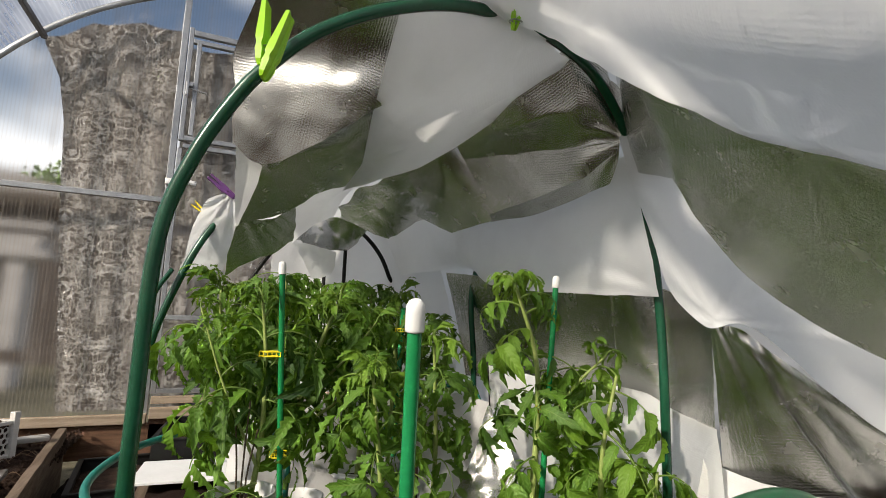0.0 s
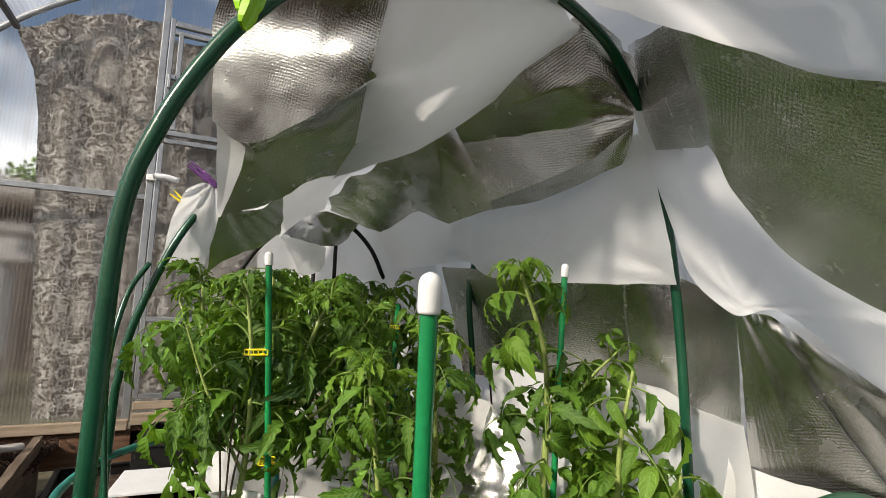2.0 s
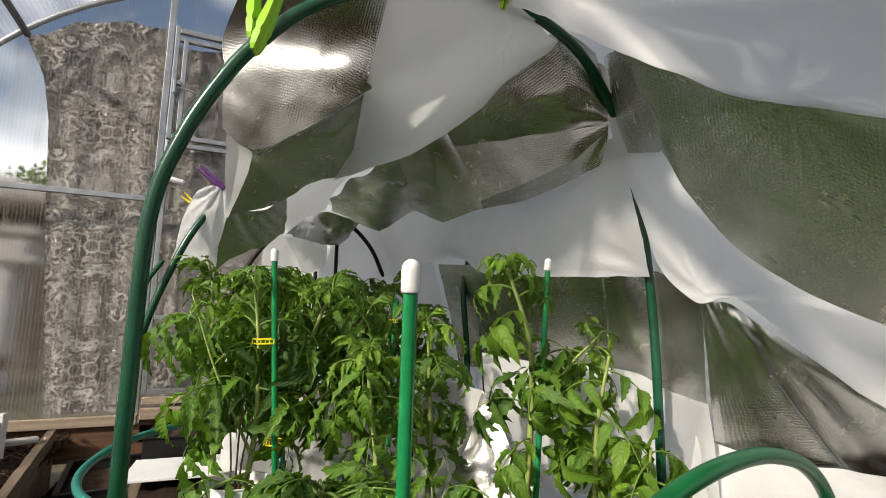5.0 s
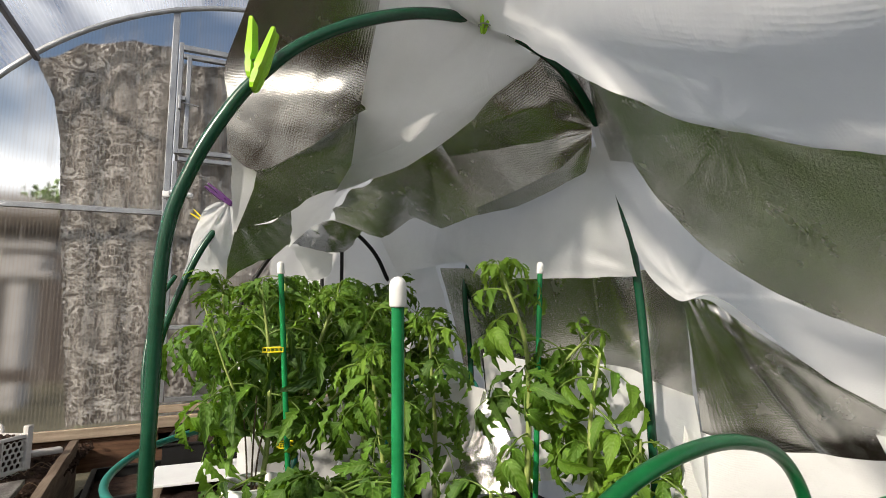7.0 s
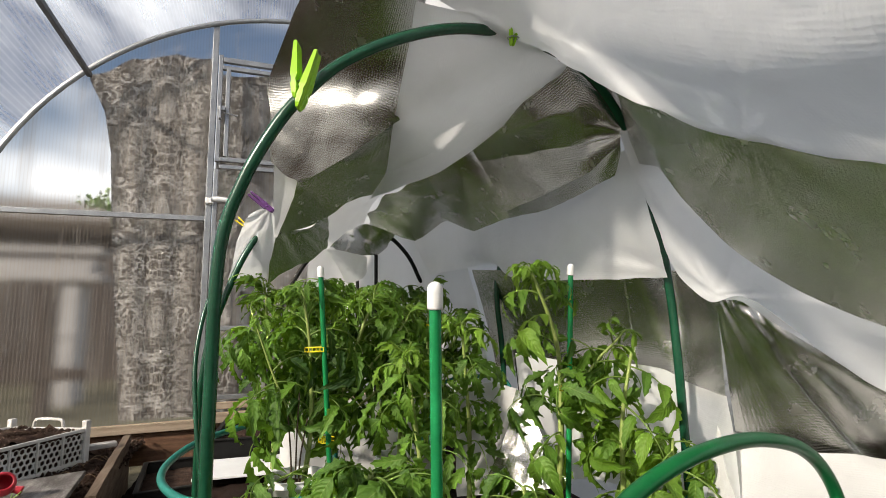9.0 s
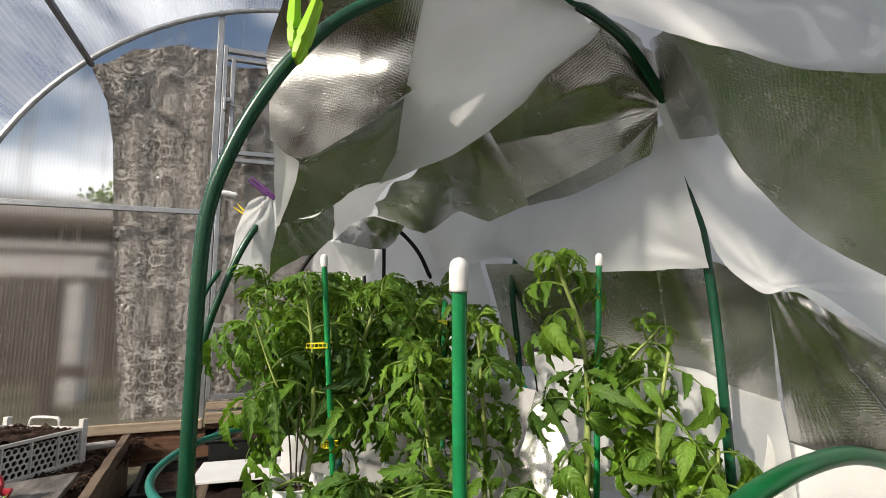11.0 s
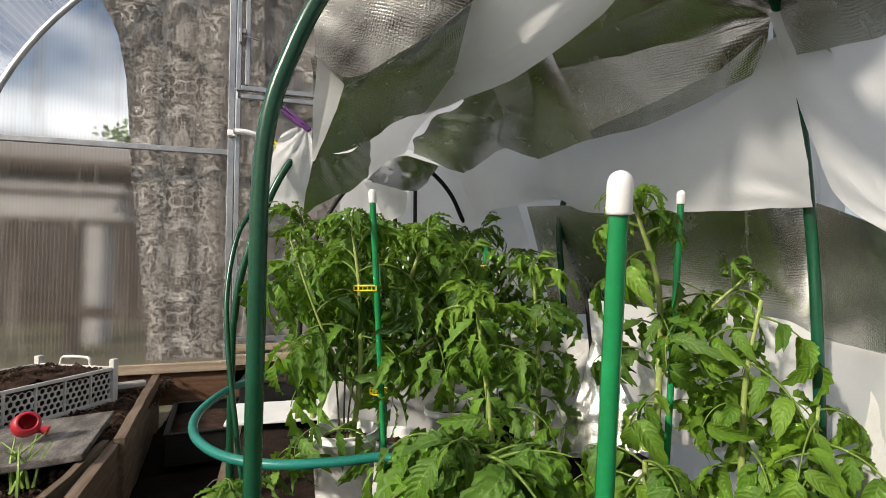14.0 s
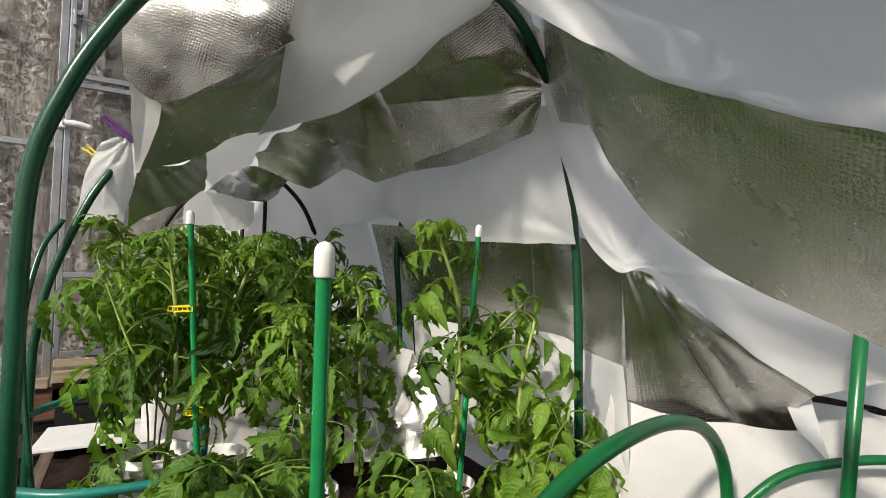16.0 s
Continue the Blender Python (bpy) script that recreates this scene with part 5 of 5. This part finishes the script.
tomato("leafy tomato plant behind the front one", [(0.03, 1.30, 0.26), (0.03, 1.28, 0.42), (0.01, 1.24, 0.56), (0.0, 1.22, 0.68)], 0.007, 18, 13, LEAVES, low=0.5)
tomato("young pale tomato plant tied to a capped stake", [(0.515, 0.79, 0.22), (0.525, 0.775, 0.40), (0.52, 0.765, 0.56), (0.47, 0.76, 0.70)], 0.007, 17, 7, LEAVES[:3] + PALE[:2], spread=0.85, clear=24,
       side_shoots=[[(0.525, 0.775, 0.42), (0.56, 0.72, 0.52), (0.60, 0.68, 0.58)]])
tomato("pale green plant with broad drooping leaves", [(0.575, 0.68, 0.16), (0.575, 0.67, 0.32), (0.575, 0.66, 0.44), (0.595, 0.65, 0.55)], 0.006, 12, 8, PALE, young=False, spread=0.92, low=0.25)
tomato("pale tomato plant with large hanging leaves by the white film", [(0.60, 0.60, 0.15), (0.605, 0.595, 0.26), (0.605, 0.59, 0.35), (0.61, 0.585, 0.42)], 0.005, 9, 18, PALE, young=False, spread=0.95, low=0.4)
tomato("low broad-leaved tomato plant in flower at a stake", [(0.13, 0.54, 0.14), (0.125, 0.53, 0.30), (0.115, 0.52, 0.40), (0.105, 0.50, 0.445)], 0.007, 26, 9, BROAD, young=False, spread=0.95)
tomato("low tomato plant with pale leaves beside the white film", [(0.35, 0.60, 0.14), (0.35, 0.60, 0.26), (0.345, 0.59, 0.34), (0.34, 0.585, 0.38)], 0.006, 18, 10, PALE[:2] + BROAD, young=False, spread=0.85)
tomato("low tomato plant under the taller ones", [(0.28, 0.86, 0.20), (0.275, 0.86, 0.34), (0.26, 0.86, 0.46), (0.25, 0.86, 0.54)], 0.006, 13, 12, LEAVES, spread=0.8)
tomato("leafy tomato plant between the stakes", [(0.42, 0.98, 0.22), (0.42, 0.97, 0.38), (0.41, 0.96, 0.50), (0.40, 0.95, 0.60)], 0.006, 13, 14, LEAVES, spread=0.8)
tomato("shaded tomato plant at the very end of the tunnel", [(0.50, 1.74, 0.26), (0.50, 1.74, 0.45), (0.49, 1.73, 0.62), (0.48, 1.73, 0.74)], 0.007, 22, 15, LEAVES, young=False, low=0.3)
tomato("shaded tomato plant by the end film of the tunnel", [(0.22, 1.76, 0.26), (0.22, 1.76, 0.45), (0.22, 1.75, 0.62), (0.22, 1.74, 0.76)], 0.007, 22, 16, LEAVES, young=False, low=0.3)
for k, (x, y) in enumerate(((0.24, 0.36), (0.42, 0.44), (0.33, 0.22), (0.50, 0.30))):
    tomato("low tomato seedling on the ground by the white film", [(x, y, 0.12), (x, y, 0.18), (x + 0.01, y, 0.23), (x + 0.01, y + 0.01, 0.26)], 0.005, 14, 30 + k, BROAD, young=False, spread=0.7, low=0.3)
# the row goes on behind the camera; the foil mirrors it
for k, (x, y) in enumerate(((0.24, -0.42), (0.52, -0.30), (0.42, -0.72), (0.70, -0.62), (0.20, -0.98), (0.58, -1.05))):
    tomato("leafy tomato plant further along the bed", [(x, y, 0.14), (x, y, 0.32), (x + 0.01, y, 0.50), (x, y, 0.66)], 0.007, 24, 50 + k, LEAVES, low=0.15)
# a flower on the low plant
flower = thing("tomato_flower", "small yellow tomato flower on its drooping stalk", "flower", at=(0.100, 0.330, 0.462))
for k in range(6):
    bm = bmesh.new()
    a = k * math.pi / 3
    d, e = Vector((math.cos(a), math.sin(a), 0.35)), Vector((-math.sin(a), math.cos(a), 0))
    bm.faces.new([bm.verts.new(q) for q in (d * 0.001, d * 0.0032 + e * 0.0014, d * 0.0062, d * 0.0032 - e * 0.0014)])
    part("petal", bm, PETAL, flower)
bm = bmesh.new()
lathe(bm, [(0.0002, 0.009), (0.002, 0.004), (0.003, 0.0), (0.001, -0.004)], 8)
part("stamen_cone", bm, PETAL, flower)


def plant_tie(at, turn, span):
    """A yellow ladder-like clip that holds a stem to its stake."""
    ob = thing("plant_tie", "yellow plastic clip tying a stem to its stake", "plant tie", "plant ties", at=at, turn=turn)
    for z in (-0.004, 0.004):
        bm = bmesh.new()
        tube(bm, spline([(-span, 0.0, z), (-span * 0.6, -0.011, z), (0, -0.012, z), (span * 0.5, -0.008, z), (span * 0.6, 0.003, z), (0, 0.010, z), (-span, 0.004, z)], 5), 0.0013, 6)
        part("band", bm, YELLOW, ob, smooth=True)
    for k in range(6):
        x = -span + k * span * 0.28
        bm = bmesh.new()
        box(bm, x, -0.0115 + 0.006 * (k == 0), 0, 0.0016, 0.002, 0.009)
        part("rung", bm, YELLOW, ob)
    return ob


plant_tie((0.098, 0.962, 0.561), -10, 0.026)
plant_tie((0.122, 0.985, 0.383), -10, 0.018)
plant_tie((0.530, 0.752, 0.484), -20, 0.016)
plant_tie((0.452, 1.300, 0.600), -15, 0.016)
plant_tie((0.135, 0.352, 0.56), 0, 0.010).location = (0.447, 1.30, 0.42)


# ---- buckets ----
def bucket(at, r, h, label, seed):
    ob = thing("bucket", label, "bucket", "plant buckets", at=at, turn=seed * 40)
    bm = bmesh.new()
    prof = [(0.001, 0.003), (r * 0.80, 0.0), (r * 0.82, 0.004), (r * 0.97, h * 0.90), (r * 1.05, h * 0.905), (r * 1.05, h * 0.93), (r * 0.98, h * 0.94), (r * 0.99, h * 0.985), (r * 1.04, h), (r * 1.0, h * 1.01),
            (r * 0.96, h * 0.99), (r * 0.93, h * 0.8), (r * 0.90, h * 0.70)]
    lathe(bm, prof, 36)
    part("body", bm, BUCKET, ob, smooth=True)
    bm = bmesh.new()
    rings = lathe(bm, [(r * 0.93 * q, h * 0.82) for q in (1.0, 0.75, 0.5, 0.25, 0.02)], 24)
    bm.faces.new(rings[-1])
    for v in bm.verts:
        v.co.z += 0.012 * noise.noise(v.co * 60 + Vector((seed, 0, 0)))
    part("soil", bm, SOIL, ob, "dark potting soil", smooth=True)
    return ob


for k, (x, y, z, r, h) in enumerate(((0.066, 1.025, 0.178, 0.058, 0.135), (0.185, 1.16, 0.13, 0.054, 0.12), (0.33, 1.22, 0.14, 0.058, 0.14), (0.44, 1.34, 0.14, 0.058, 0.14),
                                     (0.20, 1.50, 0.14, 0.058, 0.14), (0.36, 1.62, 0.14, 0.058, 0.14), (0.28, 0.87, 0.13, 0.056, 0.13), (0.515, 0.80, 0.13, 0.054, 0.12), (0.09, 1.33, 0.10, 0.056, 0.12), (0.50, 1.74, 0.14, 0.058, 0.14), (0.22, 1.76, 0.14, 0.058, 0.14))):
    bucket((x, y, z), r, h, "white plastic bucket with soil and a tomato stem" if k < 8 else "white plastic bucket standing behind the plants", k)

# ---- left bed clutter ----
def bed_board(p0, p1, top, height, thick, label):
    a, b = Vector((*p0, 0)), Vector((*p1, 0))
    bm = bmesh.new()
    d = b - a
    n = 16
    rows = []
    for k in range(n + 1):
        c = a + d * (k / n)
        nrm = Vector((-d.y, d.x, 0)).normalized() * thick / 2
        t = top + 0.006 * noise.noise(Vector((k * 0.7, top * 30, 0)))
        rows.append([bm.verts.new((c.x + s * nrm.x, c.y + s * nrm.y, z)) for s, z in ((-1, top - height), (1, top - height), (1, t), (-1, t))])
    for r0, r1 in zip(rows, rows[1:]):
        for k in range(4):
            bm.faces.new((r0[k], r0[(k + 1) % 4], r1[(k + 1) % 4], r1[k]))
    bm.faces.new(rows[0])
    bm.faces.new(rows[-1])
    return tagged(part("bed_board", bm, OLD_WOOD), label, "board")


bed_board((-0.535, 2.56), (-0.44, 1.66), 0.150, 0.24, 0.026, "old grey plank edging the raised bed")
bed_board((-0.455, 1.70), (-0.41, 0.70), 0.135, 0.24, 0.026, "old grey plank edging the raised bed")
bed_board((-0.475, 1.68), (-0.50, 0.70), 0.145, 0.10, 0.016, "thin warped board standing in the soil")
bed_board((-0.17, 2.6), (-0.15, -0.5), 0.10, 0.20, 0.03, "dark plank edging the bed of potted plants")

plank = thing("plank", "weathered grey board lying flat on the soil", "board", at=(-0.643, 1.685, 0.150), turn=6)
bm = bmesh.new()
box(bm, 0, 0, 0, 0.30, 0.40, 0.016, Matrix.Rotation(radians(-3), 4, "Y"), 0.003)
part("board", bm, PLANK, plank)


def hex_panel(bm, width, height, r):
    """A lattice of hexagonal holes in a plastic side."""
    dx, dz = r * math.sqrt(3), r * 1.5
    for j in range(int(height / dz) + 1):
        for i in range(int(width / dx) + 1):
            cx, cz = i * dx + (j % 2) * dx / 2, j * dz
            if cx > width or cz > height:
                continue
            rings = []
            for rr, y in ((r * 1.0, 0), (r * 0.74, 0), (r * 0.74, 0.004)):
                rings.append([bm.verts.new((cx + rr * math.sin(k * math.pi / 3), y, cz + rr * math.cos(k * math.pi / 3))) for k in range(6)])
            for a, b in zip(rings, rings[1:]):
                for k in range(6):
                    bm.faces.new((a[k], a[(k + 1) % 6], b[(k + 1) % 6], b[k]))


crate = thing("plastic_crate", "grey-white openwork plastic crate full of dark soil", "crate", at=(-0.62, 2.28, 0.112), turn=60)
CW, CD, CH = 0.58, 0.34, 0.125
# local x runs back along the long side, local y into the bed
for name, org, rot, w in (("side_panel", (-CW, 0, 0), 0, CW), ("side_panel", (0, 0, 0), 90, CD), ("side_panel", (-CW, CD, 0), 0, CW), ("side_panel", (-CW, 0, 0), 90, CD)):
    bm = bmesh.new()
    hex_panel(bm, w, CH - 0.02, 0.0125)
    for z in (0.004, CH - 0.008):
        box(bm, w / 2, 0, z, w, 0.010, 0.012, bevel=0.002)
    for k in range(1, 6):
        box(bm, w * k / 6, -0.002, CH / 2, 0.005, 0.008, CH - 0.01)
    bmesh.ops.transform(bm, matrix=Matrix.Translation(org) @ Matrix.Rotation(radians(rot), 4, "Z"), verts=bm.verts)
    part(name, bm, CRATE, crate)
for x, y in ((0, 0), (-CW, 0), (0, CD), (-CW, CD)):
    bm = bmesh.new()
    box(bm, x, y, CH / 2 + 0.012, 0.022, 0.022, CH + 0.03, bevel=0.004)
    part("corner_post", bm, CRATE, crate)
for x in (0, -CW):
    bm = bmesh.new()
    tube(bm, spline([(x, CD * 0.30, CH - 0.005), (x, CD * 0.32, CH + 0.022), (x, CD * 0.40, CH + 0.028), (x, CD * 0.60, CH + 0.028), (x, CD * 0.68, CH + 0.022), (x, CD * 0.70, CH - 0.005)], 4), 0.006, 8)
    part("handle", bm, CRATE, crate, smooth=True)
bm = bmesh.new()
rough_ground(bm, -CW + 0.01, -0.01, 0.01, CD - 0.01, CH - 0.014, 0.012, 0.026, 8)
part("soil", bm, SOIL, crate, "crumbly dark soil", smooth=True)

# the soil that fills the crate, seen through its holes
bm = bmesh.new()
box(bm, -CW / 2, CD / 2, (CH - 0.02) / 2, CW - 0.02, CD - 0.02, CH - 0.02)
part("soil_body", bm, SOIL, crate)


def clods(place, count, seed, small, large):
    """Loose crumbs of earth; place gives a point on the surface for two random numbers."""
    rs = random.Random(seed)
    bm = bmesh.new()
    for k in range(count):
        c = place(rs.random(), rs.random())
        r = small + (large - small) * rs.random() ** 3
        q = Euler((rs.uniform(0, 6), rs.uniform(0, 6), rs.uniform(0, 6))).to_matrix()
        vs = [bm.verts.new(c + q @ Vector(d) * r * rs.uniform(0.6, 1.15)) for d in ((1, 0, 0), (0, 1, 0), (-1, 0, 0), (0, -1, 0), (0, 0, 0.9), (0, 0, -0.9))]
        for a in range(4):
            bm.faces.new((vs[a], vs[(a + 1) % 4], vs[4]))
            bm.faces.new((vs[(a + 1) % 4], vs[a], vs[5]))
    return bm


bm = clods(lambda a, b: Vector((-0.97 + 0.49 * a, 0.9 + 1.8 * b, 0.10 + 0.022 * noise.noise(Vector((a * 8, b * 24, 0))))), 7500, 5, 0.003, 0.013)
tagged(part("soil_clods", bm, SOIL), "loose crumbs of dark reddish soil on the bed", "soil", kind="stuff")
bm = clods(lambda a, b: Vector((-CW + 0.012 + (CW - 0.024) * a, 0.012 + (CD - 0.024) * b, CH - 0.008 + 0.016 * noise.noise(Vector((a * 9, b * 6, 4))))), 3000, 6, 0.003, 0.010)
tagged(part("soil_heap", bm, SOIL, crate), "crumbs of soil heaped in the crate", kind="stuff")

# small red scoop on the plank
scoop = thing("red_scoop", "small red plastic scoop lying on the board", "scoop", at=(-0.650, 1.665, 0.156), turn=30)
bm = bmesh.new()
lathe(bm, [(0.018, -0.0), (0.030, 0.012), (0.034, 0.030), (0.030, 0.050), (0.024, 0.058), (0.020, 0.056), (0.026, 0.03), (0.012, 0.008), (0.001, 0.006)], 20, Matrix.Translation((0, 0, 0.038)) @ Matrix.Rotation(radians(62), 4, "X") @ Matrix.Scale(0.92, 4))
part("cup", bm, RED, scoop, smooth=True)
bm = bmesh.new()
tube(bm, spline([(0.016, 0.012, 0.02), (0.035, 0.02, 0.022), (0.052, 0.014, 0.016)], 5), [0.005 + 0.007 * (k / 10) for k in range(11)], 10)
part("grip", bm, RED, scoop, smooth=True)


def seed_tray(at, turn, sx, sy, h):
    ob = thing("seed_tray", "black plastic seedling tray on the dark soil", "tray", "seed trays", at=at, turn=turn)
    for k, (cx, cy, wx, wy) in enumerate(((0, -sy / 2, sx, 0.006), (0, sy / 2, sx, 0.006), (-sx / 2, 0, 0.006, sy), (sx / 2, 0, 0.006, sy))):
        bm = bmesh.new()
        box(bm, cx, cy, h / 2, wx, wy, h, bevel=0.001)
        box(bm, cx, cy, h, wx + 0.012, wy + 0.012, 0.006, bevel=0.002)
        part("tray_side", bm, BLACK, ob)
    bm = bmesh.new()
    rough_ground(bm, -sx / 2, sx / 2, -sy / 2, sy / 2, h * 0.6, 0.02, 0.012, sx * 50)
    part("soil", bm, SOIL, ob, smooth=True)
    return ob


seed_tray((-0.25, 2.15, -0.03), 6, 0.30, 0.42, 0.10)
seed_tray((-0.02, 2.20, 0.13), -5, 0.26, 0.40, 0.07)
white_lid = thing("white_board", "thin white board lying at the edge of the bed", "board", at=(-0.030, 1.765, 0.158), turn=-4)
bm = bmesh.new()
box(bm, 0, 0, 0, 0.30, 0.225, 0.008, bevel=0.002)
part("board", bm, BUCKET, white_lid)
# dry stalks and a bone-pale stone on the left bed
rs = random.Random(21)
bm = bmesh.new()
for k in range(60):
    x, y = rs.uniform(-1.0, -0.5), rs.uniform(1.0, 2.65)
    a = rs.uniform(0, 6.28)
    L = rs.uniform(0.03, 0.10)
    tube(bm, spline([(x, y, 0.105), (x + L * 0.5 * math.cos(a), y + L * 0.5 * math.sin(a), 0.125), (x + L * math.cos(a), y + L * math.sin(a), 0.105)], 3), 0.0014, 4)
tagged(part("dry_stalks", bm, WOOD), "dry pale stalks scattered on the soil", "stalks", kind="stuff")
bm = bmesh.new()
box(bm, -0.60, 2.44, 0.135, 0.10, 0.05, 0.02, Matrix.Rotation(0.4, 4, "Z"), 0.006)
tagged(part("wood_offcut", bm, BEIGE), "pale offcut of wood lying on the soil", "offcut")
# green seedling sprouts by the plank
bm = bmesh.new()
for k in range(10):
    x, y = -0.60 + rs.gauss(0, 0.018), 1.50 + rs.gauss(0, 0.018)
    tube(bm, spline([(x, y, 0.10), (x + rs.gauss(0, 0.01), y + rs.gauss(0, 0.01), 0.16), (x + rs.gauss(0, 0.03), y + rs.gauss(0, 0.03), 0.20)], 3), [0.0042 - 0.0005 * q for q in range(7)], 4)
tagged(part("grass_tuft", bm, SHRUB), "tuft of green grass blades in the bed", "grass", kind="stuff")

# mulch round the pots, and dry shoots in the front pot
bm = clods(lambda a, b: Vector((-0.12 + 0.30 * a, 0.72 + 0.42 * b, 0.145 + 0.012 * noise.noise(Vector((a * 7, b * 9, 2))))), 1500, 9, 0.003, 0.011)
tagged(part("wood_mulch", bm, WOOD), "reddish-brown crumbs of bark and soil round the pots", "mulch", kind="stuff")
dry = thing("dry_shoots", "thin dark dry shoots standing in the front bucket", "shoots", at=(0.060, 1.000, 0.285))
for lean, h in ((-0.012, 0.16), (0.004, 0.19), (0.016, 0.14)):
    bm = bmesh.new()
    tube(bm, spline([(lean * 0.4, 0, 0), (lean * 0.7, 0.004, h * 0.5), (lean * 1.4, -0.004, h)], 5), 0.0016, 6)
    part("shoot", bm, OLD_WOOD, dry, smooth=True)
for k, (x, y) in enumerate(((-0.095, 0.93), (-0.03, 0.80))):
    tomato("small weedy seedling at the foot of the ring", [(x, y, 0.13), (x, y, 0.18), (x - 0.01, y, 0.23), (x - 0.015, y, 0.27)], 0.003, 9, 70 + k, YOUNG, young=False, low=0.2)

# a curl of pale string on the path
bm = bmesh.new()
tube(bm, spline([(-0.235, 1.741, -0.035), (-0.219, 1.785, -0.035), (-0.190, 1.767, -0.035), (-0.175, 1.705, -0.035), (-0.183, 1.662, -0.035)], 6), 0.0016, 6)
tagged(part("string", bm, CAP, smooth=True), "thin curl of pale string on the dark path", "string")
